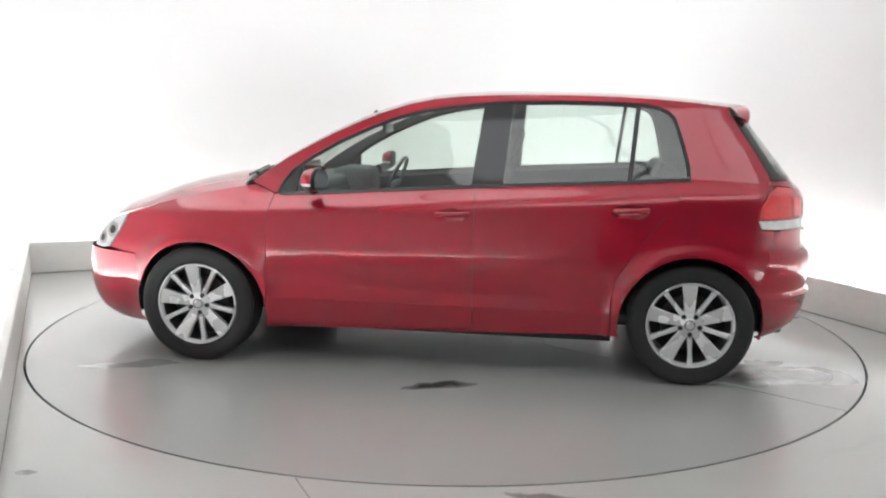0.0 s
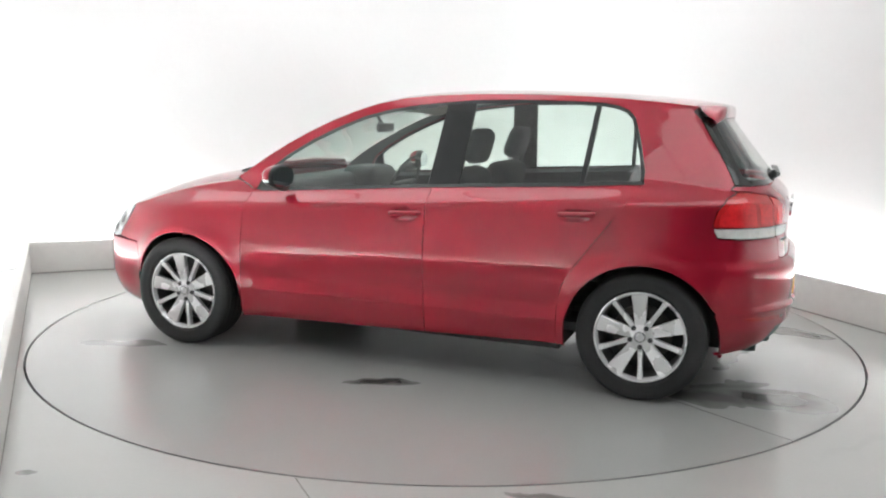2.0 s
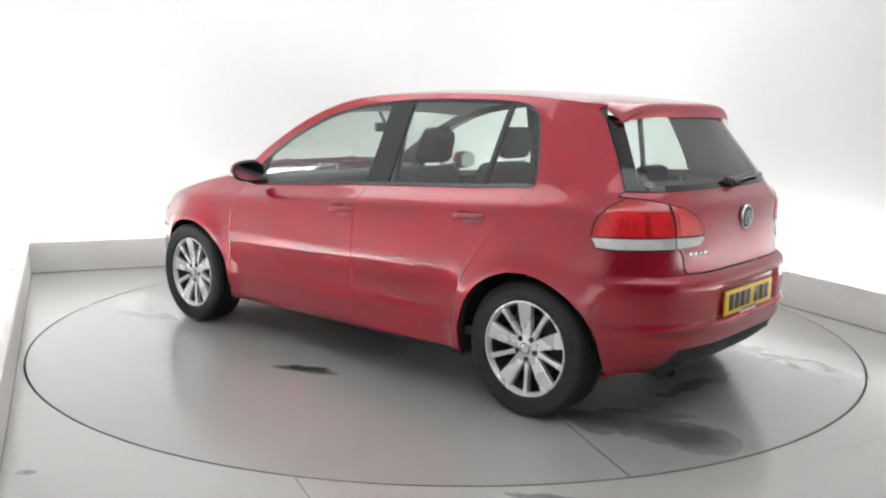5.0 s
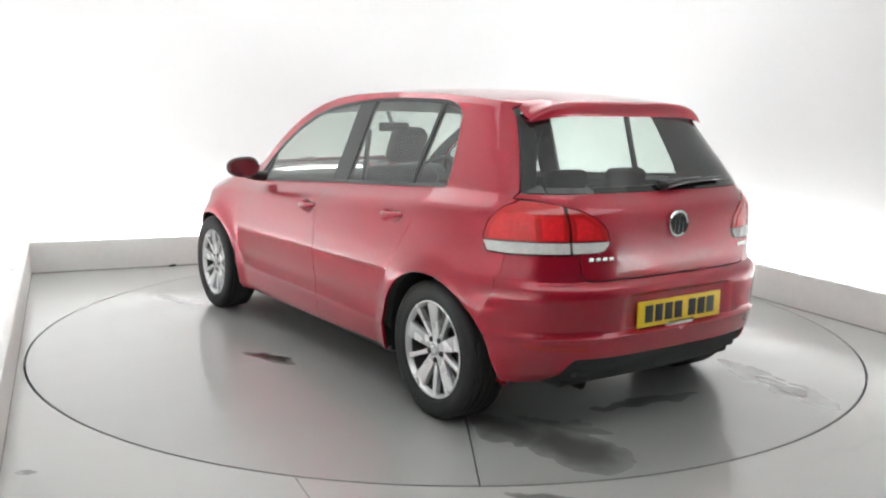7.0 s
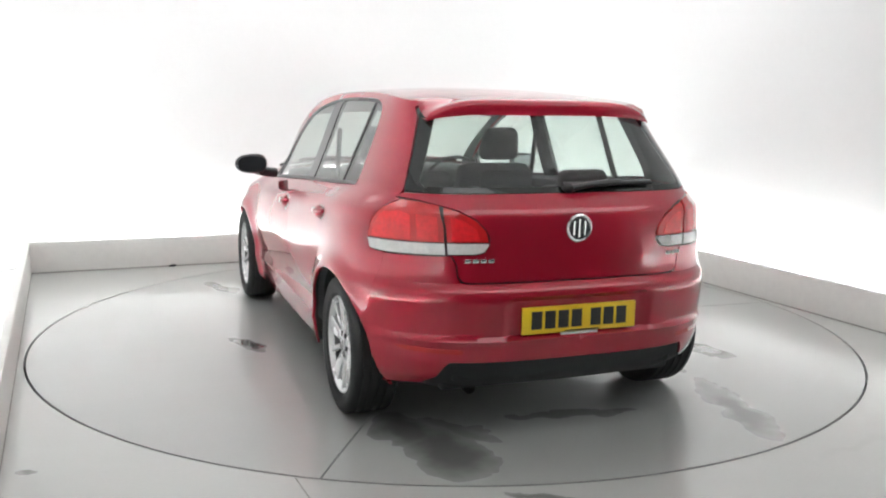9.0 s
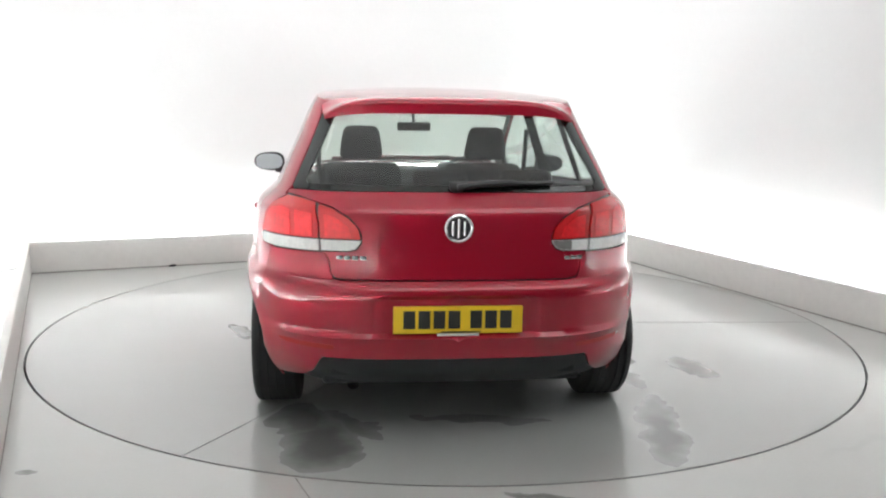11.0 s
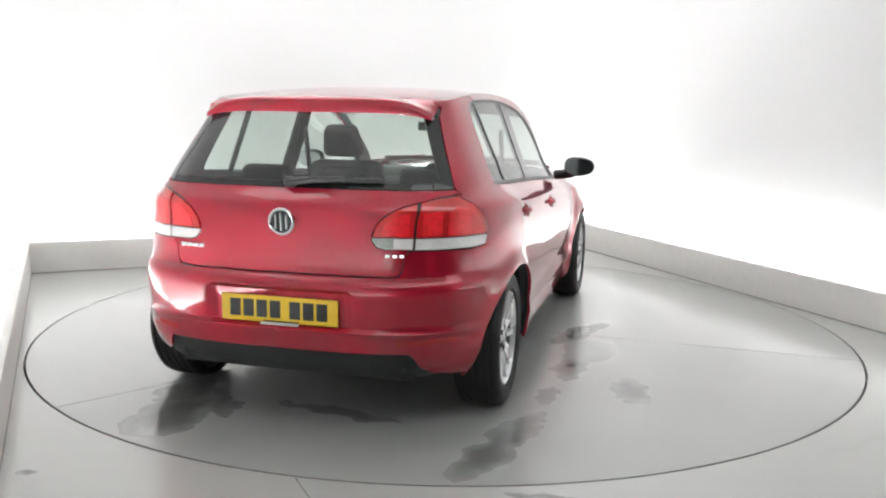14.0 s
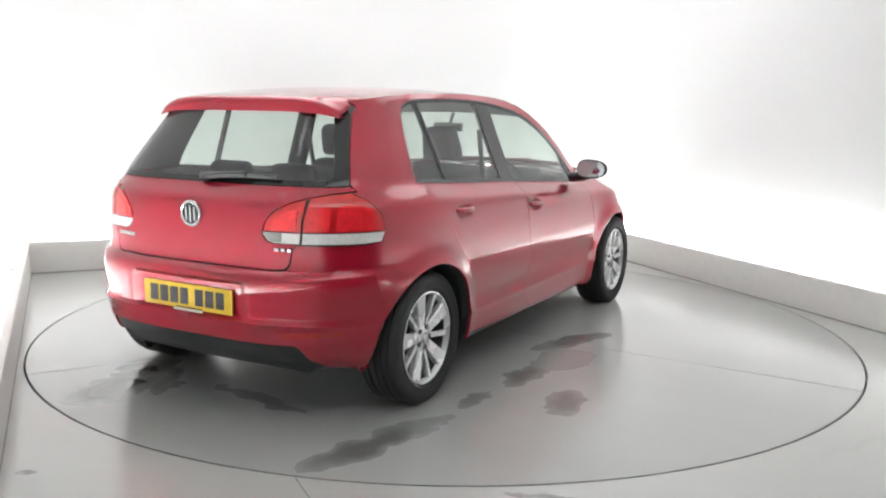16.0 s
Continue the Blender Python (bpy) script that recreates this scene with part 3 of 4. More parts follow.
def outlines():
    o = {}
    o["side_frame"] = ([S(-1.262, belt(-1.262) - 0.002), S(-1.20, 0.95), S(-1.13, 0.85), S(-1.04, 0.73), S(-0.965, 0.625), S(-0.91, 0.53), S(-0.89, 0.42), S(-0.89, sill_z(-0.89)), S(-0.934, sill_z(-0.93))]
                       + [S(x, z) for x, z in arc(-WHEEL_X, -12, 148, 26)]
                       + [S(-1.615, 0.54), S(-1.637, 0.60), S(-1.657, 0.66), S(-1.670, 0.72), S(-1.68, 0.793), S(-1.607, 0.800), S(-1.585, 0.86), S(-1.60, 0.925), S(-1.635, 0.98), S(-1.672, 1.006), R(0.70, 1.012), R(0.672, 1.04), R(0.61, 1.19), R(0.555, 1.335), R(0.553, 1.372)]
                       + [S(x, z) for x, z in reversed(RAIL)] + [S(0.905, 0.905)] + [S(x, z) for x, z in OPEN_TOP])
    o["front_door"] = [(0.905, 0.903), (0.85, belt(0.85) - 0.002)] + [(x, belt(x) - 0.002) for x in (0.6, 0.4, 0.2, 0.0, -0.187)] + [(-0.187, 0.6), (-0.190, sill_z(-0.19)), (0.2, sill_z(0.2)), (0.6, sill_z(0.6)), (0.912, sill_z(0.912)), (0.912, 0.5)]
    o["rear_door"] = [(x, belt(x) - 0.002) for x in (-0.187, -0.4, -0.6, -0.8, -1.0, -1.26)] + [(-1.20, 0.95), (-1.13, 0.85), (-1.04, 0.73), (-0.965, 0.625), (-0.91, 0.53), (-0.89, 0.42), (-0.89, sill_z(-0.89)), (-0.5, sill_z(-0.5)), (-0.190, sill_z(-0.19)), (-0.187, 0.6)]
    o["front_wing"] = [(0.905, 0.905), (1.02, 0.945), (1.10, 0.935), (1.25, 0.908), (1.40, 0.876), (1.55, 0.835), (1.655, 0.799), (1.752, 0.772), (1.762, 0.735), (1.80, 0.66), (1.86, 0.578), (1.75, 0.563), (1.68, 0.561), (1.66, 0.50), (1.65, 0.42)] + arc(WHEEL_X, 16, 194, 26, 0.372, 0.278) + [(0.93, sill_z(0.93)), (0.912, sill_z(0.912)), (0.912, 0.5)]
    return o


# ---- the car: parts ----
def build_wheel(parent, x, side, spin):
    """A tyre with tread grooves on a ten-spoke alloy rim, five broad and five narrow spokes."""
    wheel = new("wheel")
    wheel.parent = parent
    wheel.matrix_basis = Matrix.Translation((x, side * (0.822 if x > 0 else 0.758), WHEEL_Z)) @ (Matrix.Rotation(math.pi, 4, "Z") if side < 0 else Matrix.Identity(4)) @ Matrix.Rotation(radians(spin), 4, "Y")
    # outside is +y
    prof = [(0.220, 0.086), (0.228, 0.096), (0.240, 0.1005), (0.243, 0.0995), (0.262, 0.105), (0.283, 0.104), (0.298, 0.097), (0.3065, 0.088)]
    for gy in (0.066, 0.03, -0.006, -0.042, -0.078):
        prof += [(0.3095, gy + 0.008), (0.3105, gy + 0.004), (0.302, gy + 0.0035), (0.302, gy - 0.0035), (0.3105, gy - 0.004)]
    prof += [(0.3065, -0.092), (0.296, -0.101), (0.27, -0.105), (0.235, -0.095), (0.220, -0.085)]
    bm = lathe(prof, 72)
    # sidewall ridges
    part("tyre", finish(bm, True, 40), M_RUBBER, wheel, "black rubber tyre")
    bm = lathe([(0.2205, -0.085), (0.2205, 0.084), (0.2185, 0.091), (0.212, 0.092), (0.2085, 0.085), (0.202, 0.076), (0.200, 0.066)], 72)
    for k in range(10):
        wide = k % 2 == 0
        a = radians(36 * k + 90)
        g = bmesh.new()
        rows = []
        for r, hw, yy in ((0.045, 0.026 if wide else 0.013, 0.066), (0.085, 0.027 if wide else 0.012, 0.070), (0.13, 0.031 if wide else 0.0105, 0.077), (0.175, 0.036 if wide else 0.0115, 0.080), (0.206, 0.040 if wide else 0.0145, 0.083)):
            b = 0.004
            rows.append([(r, -hw, yy - 0.028), (r, -hw, yy - b), (r, -hw + b, yy), (r, hw - b, yy), (r, hw, yy - b), (r, hw, yy - 0.028)])
        vr = [[g.verts.new((c[0] * math.cos(a) - c[1] * math.sin(a), c[2], c[0] * math.sin(a) + c[1] * math.cos(a))) for c in row] for row in rows]
        for p, q in zip(vr, vr[1:]):
            for i in range(5):
                g.faces.new((p[i], p[i + 1], q[i + 1], q[i]))
        merge(bm, finish(g, True, 30))
    merge(bm, finish(lathe([(0.0, 0.072), (0.052, 0.070), (0.062, 0.064), (0.070, 0.055), (0.072, 0.03)], 40)))
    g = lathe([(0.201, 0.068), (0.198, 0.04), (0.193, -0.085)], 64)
    part("barrel", finish(g), M_BARREL, wheel, "inner rim barrel coloured dark for the shade behind the spokes")
    part("rim", finish(bm, True, 32), M_ALLOY, wheel, "silver ten-spoke alloy rim")
    bm = lathe([(0.0, 0.0795), (0.026, 0.079), (0.030, 0.076), (0.031, 0.071)], 32)
    cap = part("hub_cap", finish(bm), M_ALLOY, wheel, "silver hub cap")
    bm = lathe([(0.022, 0.0805), (0.024, 0.0815), (0.026, 0.0800)], 28)
    part("ring", finish(bm), M_BLACK, cap)
    for k in range(5):
        a = radians(72 * k + 90 + 36)
        bm = lathe([(0.0, 0.0715), (0.0105, 0.0715), (0.0122, 0.0735), (0.0130, 0.064)], 14)
        bm.transform(Matrix.Translation((0.050 * math.cos(a), 0, 0.050 * math.sin(a))))
        part("bolt", finish(bm), M_BLACK, wheel)
    bm = lathe([(0.0, 0.0), (0.14, 0.0), (0.142, -0.01), (0.14, -0.02), (0.0, -0.02)], 48)
    part("brake_disc", finish(bm), M_BRAKE, wheel, "grey steel brake disc")
    bm = lathe([(0.0, -0.05), (0.191, -0.05)], 40)
    part("brake_shield", finish(bm), M_MATT, wheel)
    return wheel


def build_mirror(parent, side):
    """A door mirror: painted cap over a black foot and bezel."""
    c = Vector((0.610, side * 0.950, 0.998))

    def shell(scale, cut_lo, cut_hi):
        bm = bmesh.new()
        bmesh.ops.create_uvsphere(bm, u_segments=28, v_segments=20, radius=1)
        for v in bm.verts:
            x, y, z = v.co
            y = math.copysign(abs(y) ** 0.75, y)
            z = math.copysign(abs(z) ** 0.8, z)
            if x < 0:
                x *= 0.25
            v.co = Vector((c.x + 0.075 * scale * x, c.y + side * 0.005 + 0.100 * scale * y, c.z + 0.062 * scale * z * (1 - 0.12 * side * y)))
        if cut_lo is not None:
            bmesh.ops.bisect_plane(bm, geom=list(bm.verts) + list(bm.edges) + list(bm.faces), plane_co=(0, 0, cut_lo), plane_no=(0, 0, -1), clear_outer=True)
        if cut_hi is not None:
            bmesh.ops.bisect_plane(bm, geom=list(bm.verts) + list(bm.edges) + list(bm.faces), plane_co=(0, 0, cut_hi), plane_no=(0, 0, 1), clear_outer=True)
        return finish(bm, True, 50)
    bm = shell(0.985, None, None)
    foot = [(0.68, side * 0.79, 0.935), (0.66, side * 0.85, 0.942), (0.635, side * 0.91, 0.955)]
    merge(bm, tube(foot, 0.032, 12))
    body = part("door_mirror", bm, M_BLACK, parent, "black door mirror housing with painted cap")
    g = shell(1.0, c.z - 0.012, None)
    bmesh.ops.bisect_plane(g, geom=list(g.verts) + list(g.edges) + list(g.faces), plane_co=(c.x + 0.001, 0, 0), plane_no=(-1, 0, 0), clear_outer=True)
    part("mirror_cap", finish(g, True, 50), M_RED, body, "red painted mirror cap")
    g = shell(1.008, c.z - 0.026, c.z - 0.013)
    bmesh.ops.bisect_plane(g, geom=list(g.verts) + list(g.edges) + list(g.faces), plane_co=(c.x + 0.001, 0, 0), plane_no=(-1, 0, 0), clear_outer=True)
    part("indicator", finish(g), M_LAMPWHITE, body, "pale indicator strip")
    g = bmesh.new()
    bmesh.ops.create_circle(g, cap_ends=True, segments=36, radius=1)
    for v in g.verts:
        y, z = v.co.x, v.co.y
        y, z = math.copysign(abs(y) ** 0.75, y), math.copysign(abs(z) ** 0.8, z)
        v.co = Vector((c.x - 0.028 + 0.011 * y * side, c.y + side * 0.005 + 0.088 * y, c.z + 0.051 * z))
    part("mirror_glass", finish(g), M_MIRROR, body, "silvered mirror glass")


def build_handle(door, x0, x1, z0, z1, side):
    """A pull handle standing off the door over a shaded cup."""
    def skin(x, z, off):
        p = side_at(x, z)
        return Vector((p.x, side * (p.y + dent(x, z) + off), p.z))
    n = 12
    bm = bmesh.new()
    rings = []
    for i in range(n + 1):
        t = i / n
        x, z = x0 + (x1 - x0) * t, z0 + (z1 - z0) * t
        off = 0.004 + 0.022 * math.sin(math.pi * t) ** 0.5
        h = 0.013 if 0 < i < n else 0.008
        ring = []
        for k in range(10):
            a = 2 * math.pi * k / 10
            ring.append(bm.verts.new(skin(x, z + h * math.sin(a), off + 0.0075 * math.cos(a))))
        rings.append(ring)
    for p, q in zip(rings, rings[1:]):
        for k in range(10):
            bm.faces.new((p[k], p[(k + 1) % 10], q[(k + 1) % 10], q[k]))
    bm.faces.new(rings[0])
    bm.faces.new(rings[-1])
    part("door_handle", finish(bm, True, 50), M_RED, door, "red door pull handle")


def roof_rows():
    """Edge and middle of each row of the upper skin, from the screen's foot to the spoiler's underside."""
    rows = []
    for x, z in RAIL:
        bulge = 0.06 if x > 0.3 else max(0.0, 0.06 * (x + 0.5) / 0.8)
        y = side_y(x, z)
        crown = 0.030 if x < 0.1 else 0.03 - 0.012 * (x - 0.1) / 0.9
        rows.append(((x, y, z), bulge, crown))
    return rows


def loft(rows, n=22, power=2.4):
    bm = bmesh.new()
    grid = []
    for (x, y, z), bulge, crown, *own in rows:
        line = []
        power = own[0] if own else 2.4
        for k in range(-n, n + 1):
            t = k / n
            tt = math.copysign(1 - (1 - abs(t)) ** 1.35, t)
            f = 1 - abs(tt) ** power
            line.append(bm.verts.new((x + bulge * f, y * tt, z + crown * f)))
        grid.append(line)
    for a, b in zip(grid, grid[1:]):
        for k in range(2 * n):
            bm.faces.new((a[k], a[k + 1], b[k + 1], b[k]))
    return bm


def densify(rows, m=3):
    out = []
    for i in range(len(rows) - 1):
        (p, b, c, *g), (q, d, e, *h) = rows[i], rows[i + 1]
        g, h = (g or [2.4])[0], (h or [2.4])[0]
        for k in range(m):
            t = k / m
            out.append((tuple(p[j] + (q[j] - p[j]) * t for j in range(3)), b + (d - b) * t, c + (e - c) * t, g + (h - g) * t))
    return out + [rows[-1]]


def build_seat(parent, y):
    seat = new("front_seat")
    seat.parent = parent
    bm = bmesh.new()
    box(bm, (-0.10, y - 0.25, 0.38), (0.42, y + 0.25, 0.55), 0.05)
    part("seat_cushion", finish(bm), M_FABRIC, seat)
    bm = bmesh.new()
    tilt = Matrix.Translation((-0.08, y, 0.5)) @ Matrix.Rotation(radians(-18), 4, "Y")
    box(bm, (-0.075, -0.235, 0.0), (0.075, 0.235, 0.57), 0.06, tilt)
    part("backrest", finish(bm), M_FABRIC, seat)
    bm = bmesh.new()
    box(bm, (-0.055, -0.128, 0.605), (0.045, 0.128, 0.80), 0.045)
    for v in bm.verts:
        v.co.y *= 1 - 0.22 * (v.co.z - 0.605) / 0.195
    bm.transform(tilt)
    head = part("headrest", finish(bm), M_FABRIC, seat)
    bm = bmesh.new()
    for s in (-1, 1):
        merge(bm, tube([tilt @ Vector((0, s * 0.06, 0.60)), tilt @ Vector((0, s * 0.06, 0.70))], 0.006))
    part("headrest_post", bm, M_CHROME, head)
    tagged(seat, label="dark grey fabric front seat with headrest")


def build_car():
    car = new("car")
    o = outlines()
    for side in (1, -1):
        part("side_frame", panel(o["side_frame"], wrap_at, side, 0.028), M_RED, car, "red body side with pillars and rear quarter")
        fd = part("front_door", panel(o["front_door"], side_at, side, 0.017), M_RED, car, "red front door")
        rd = part("rear_door", panel(o["rear_door"], side_at, side, 0.017), M_RED, car, "red rear door")
        build_handle(fd, 0.012, -0.165, 0.832, 0.842, side)
        build_handle(rd, -0.880, -1.060, 0.878, 0.888, side)
        part("front_wing", panel(o["front_wing"], side_at, side, 0.028), M_RED, car, "red front wing")
        build_mirror(fd, side)
        # inner skins close the gaps and line the cabin
        lo = [(0.93, 0.2), (0.93, 0.90)] + [(x, belt(x) - 0.003) for x in (0.6, 0.0, -0.6, -1.25)] + [(-1.10, 0.75), (-0.9, 0.6), (-0.88, 0.21)]
        part("door_lining", panel(lo, lambda x, z: side_at(x, z, 0.03), side, 0.08, 0.03, 0), M_CABIN, car, "dark grey door lining")
        lo = [(-0.86, 0.2), (-0.88, 0.62), (-1.10, 0.85), (-1.22, 1.03), (-1.45, 1.03)] + arc(-WHEEL_X, 130, 10, 14, ARCH_R + 0.02)
        part("quarter_lining", panel(lo, lambda x, z: side_at(x, z, 0.03), side, 0.08, 0.03, 0), M_CABIN, car, "dark grey lining of the rear quarter")
        lin = [S(x, z) for x, z in OPEN_TOP] + [S(-1.256, 1.03), R(0.665, 1.03), R(0.60, 1.19), R(0.54, 1.34)] + [S(x, z - 0.004) for x, z in reversed(RAIL)]
        part("pillar_lining", panel(lin, lambda s, z: wrap_at(s, z, 0.022), side, 0.05, 0, 0.001), M_PILLAR, car, "grey pillar lining")
        # windows
        top = OPEN_TOP
        def cut(x0, x1):
            pts = [p for p in top if x1 < p[0] < x0]
            return pts
        zt = lambda x: float(np.interp(-x, [-p[0] for p in top[:17]], [p[1] for p in top[:17]]))
        front = [(0.80, belt(0.80) + 0.004), (0.775, 1.052)] + [(x, z - 0.012) for x, z in cut(0.76, -0.19)] + [(-0.20, zt(-0.20) - 0.012), (-0.16, belt(-0.16) + 0.004), (0.2, belt(0.2) + 0.004), (0.5, belt(0.5) + 0.004)]
        rear = [(-0.322, belt(-0.322) + 0.004), (-0.362, zt(-0.362) - 0.012), (-0.6, zt(-0.6) - 0.012), (-0.88, zt(-0.88) - 0.012), (-0.99, zt(-0.99) - 0.012), (-0.953, belt(-0.953) + 0.004), (-0.7, belt(-0.7) + 0.004)]
        small = [(-0.975, belt(-0.975) + 0.004), (-1.012, zt(-1.012) - 0.012)] + [(x + 0.010, z - 0.010) for x, z in cut(-1.02, -1.3)] + [(-1.244, belt(-1.24) + 0.006)]
        glass = lambda x, z: side_at(x, z, 0.010)
        for poly, door, mat in ((front, fd, M_GLASS), (rear, rd, M_PRIVACY), (small, rd, M_PRIVACY)):
            w = part("window", panel(poly, glass, side, 0.05, 0, 0.0), mat, door, "green tinted window glass")
            w.visible_shadow = False
        bp = [(-0.155, belt(-0.155) - 0.002), (-0.205, zt(-0.2) - 0.001), (-0.364, zt(-0.364) - 0.001), (-0.325, belt(-0.325) - 0.002)]
        part("pillar_trim", panel(bp, lambda x, z: side_at(x, z, 0.007), side, 0.05, 0.02, 0.001), M_GLOSS, car, "gloss black centre pillar")
        bar = [(-0.950, belt(-0.95) - 0.002), (-0.988, zt(-0.988) - 0.001), (-1.012, zt(-1.012) - 0.001), (-0.974, belt(-0.974) - 0.002)]
        part("window_bar", panel(bar, lambda x, z: side_at(x, z, 0.006), side, 0.05, 0.02, 0), M_BLACK, rd, "black window divider")
        corner = [(0.90, belt(0.9) - 0.002), (0.882, 0.915), (0.866, 0.963), (0.819, 1.025), (0.770, 1.060), (0.79, belt(0.79) - 0.002)]
        part("mirror_base", panel(corner, lambda x, z: side_at(x, z, 0.006), side, 0.03, 0.02, 0), M_BLACK, fd, "black mirror triangle")
        # seal round the openings: belt strip and upper seal
        pr = []
        for i in range(41):
            x = 0.86 - (0.86 + 1.252) * i / 40
            a, b = side_at(x, belt(x) - 0.006), side_at(x, belt(x) + 0.010)
            pr.append((Vector((a.x, side * (a.y + 0.004), a.z)), Vector((b.x, side * (b.y + 0.001), b.z))))
        part("belt_seal", finish(strip(pr)), M_BLACK, car, "black belt seal under the windows")
        pr = []
        for i, (x, z) in enumerate(top):
            ax, az = top[max(i - 1, 0)]
            bx, bz = top[min(i + 1, len(top) - 1)]
            t = Vector((bx - ax, bz - az)).normalized()
            nx, nz = (t.y, -t.x)
            if nz > 0 or (i > 13 and nx < 0):
                nx, nz = -nx, -nz
            a = side_at(x, z)
            b = side_at(x + 0.017 * nx, z + 0.017 * nz)
            pr.append((Vector((a.x, side * (a.y + 0.001), a.z)), Vector((b.x, side * (b.y - 0.009), b.z))))
        part("window_seal", finish(strip(pr)), M_BLACK, car, "black seal round the side windows")
        # tail lamps
        outer_hi = [S(-1.588, 0.846), S(-1.587, 0.87), S(-1.602, 0.925), S(-1.637, 0.98), S(-1.674, 1.003), R(0.69, 1.008), R(0.63, 1.002), R(0.568, 0.99), R(0.563, 0.92), R(0.560, 0.846), R(0.68, 0.846)]
        outer_lo = [S(-1.588, 0.844), S(-1.608, 0.803), S(-1.68, 0.797), R(0.70, 0.797), R(0.62, 0.797), R(0.557, 0.797), R(0.560, 0.844), R(0.68, 0.844)]
        inner_hi = [R(0.552, 0.846), R(0.556, 0.984), R(0.50, 0.968), R(0.44, 0.934), R(0.40, 0.893), R(0.388, 0.846)]
        inner_lo = [R(0.552, 0.844), R(0.549, 0.798), R(0.44, 0.800), R(0.41, 0.808), R(0.392, 0.83), R(0.388, 0.844)]
        lamp = outer = part("tail_lamp", panel(outer_hi, lambda s, z: wrap_at(s, z, -0.004), side, 0.02, 0.03, 0.002), M_LAMPRED, car, "red tail lamp lens")
        part("clear_strip", panel(outer_lo, lambda s, z: wrap_at(s, z, -0.004), side, 0.02, 0.03, 0.001), M_LAMPWHITE, lamp, "clear reversing strip")
        lamp = part("tail_lamp", panel(inner_hi, lambda s, z: wrap_at(s, z, -0.003), side, 0.02, 0.03, 0.002), M_LAMPRED, car, "red tail lamp lens on the tailgate")
        part("clear_strip", panel(inner_lo, lambda s, z: wrap_at(s, z, -0.003), side, 0.02, 0.03, 0.001), M_LAMPWHITE, lamp, "clear reversing strip")
        skin = lambda s, z: wrap_at(s, z, -0.0062)
        for lens, rows in ((outer, ([S(-1.61, 0.853), S(-1.612, 0.90), S(-1.65, 0.955), R(0.70, 0.965), R(0.675, 0.95), R(0.675, 0.853)], [R(0.655, 0.853), R(0.655, 0.955), R(0.585, 0.945), R(0.583, 0.853)])),
                           (lamp, ([R(0.535, 0.853), R(0.538, 0.945), R(0.49, 0.935), R(0.44, 0.90), R(0.425, 0.853)],))):
            for poly in rows:
                part("lamp_bowl", panel(poly, skin, side, 0.02, 0.006, 0.0), M_LAMPBRIGHT, lens, "bright red reflector bowl")
        grey = [R(0.475, 0.842), R(0.474, 0.803), R(0.44, 0.803), R(0.412, 0.81), R(0.396, 0.83), R(0.393, 0.842)]
        if side < 0:
            part("reversing_bowl", panel(grey, lambda s, z: wrap_at(s, z, -0.0045), side, 0.02, 0.004, 0.0), M_LAMPGREY, lamp, "dull grey end of the clear strip")
        back = [S(-1.59, 0.80), S(-1.575, 0.86), S(-1.59, 0.93), S(-1.63, 0.99), R(0.69, 1.012), R(0.60, 1.004), R(0.50, 0.985), R(0.42, 0.94), R(0.375, 0.87), R(0.375, 0.80), R(0.45, 0.785), R(0.60, 0.785)]
        part("lamp_housing", panel(back, lambda s, z: wrap_at(s, z, 0.012), side, 0.03, 0, 0), M_LAMPDARK, car, "dark red lamp housing")
        refl = [R(0.50, 0.402), R(0.70, 0.41), R(0.735, 0.422), R(0.70, 0.428), R(0.50, 0.420)]
        part("reflector", panel(refl, lambda s, z: wrap_at(s, z, -0.002), side, 0.02, 0.01, 0), M_REFLECTOR, car, "red bumper reflector")
        # wheel housing
        for hx in (WHEEL_X, -WHEEL_X):
            bm = bmesh.new()
            a = [(hx + 0.385 * math.cos(radians(t)), 0.30 + 0.385 * math.sin(radians(t))) for t in range(-10, 191, 10)]
            outer = [bm.verts.new((x, side * (side_y(x, max(z, 0.2)) - 0.010), z)) for x, z in a]
            inner = [bm.verts.new((x, side * 0.56, z)) for x, z in a]
            for i in range(len(a) - 1):
                bm.faces.new((outer[i], outer[i + 1], inner[i + 1], inner[i]))
            bm.faces.new(inner)
            part("wheel_housing", finish(bm), M_MATT, car, "black wheel housing")
        # headlamp and front bumper corner
        hl = [(1.757, 0.770), (1.85, 0.742), (1.93, 0.69), (1.985, 0.62), (1.99, 0.572), (1.92, 0.566), (1.866, 0.578), (1.806, 0.66), (1.768, 0.735)]
        head = part("headlamp", panel(hl, lambda x, z: side_at(x, z, -0.003), side, 0.025, 0.04, 0.002), M_HEADLAMP, car, "clear headlamp lens")
        for hx, hz, hr in ((1.852, 0.672, 0.040), (1.925, 0.622, 0.034)):
            ring = [(hx + hr * math.cos(2 * math.pi * k / 20), hz + hr * math.sin(2 * math.pi * k / 20)) for k in range(20)]
            bowl = part("lamp_bowl", panel(ring, lambda x, z: side_at(x, z, -0.0055), side, 0.02, 0.005, 0.0), M_LAMPGREY, head, "grey reflector bowl")
            core = [(hx + 0.55 * hr * math.cos(2 * math.pi * k / 16), hz + 0.55 * hr * math.sin(2 * math.pi * k / 16)) for k in range(16)]
            part("projector", panel(core, lambda x, z: side_at(x, z, -0.0075), side, 0.02, 0.004, 0.0), M_GLOSS, bowl, "dark round projector lens")
        build_wheel(car, WHEEL_X, side, 8 if side > 0 else 20)
        build_wheel(car, -WHEEL_X, side, 3 if side > 0 else 12)
    # front bumper: sections round the nose
    rows = []
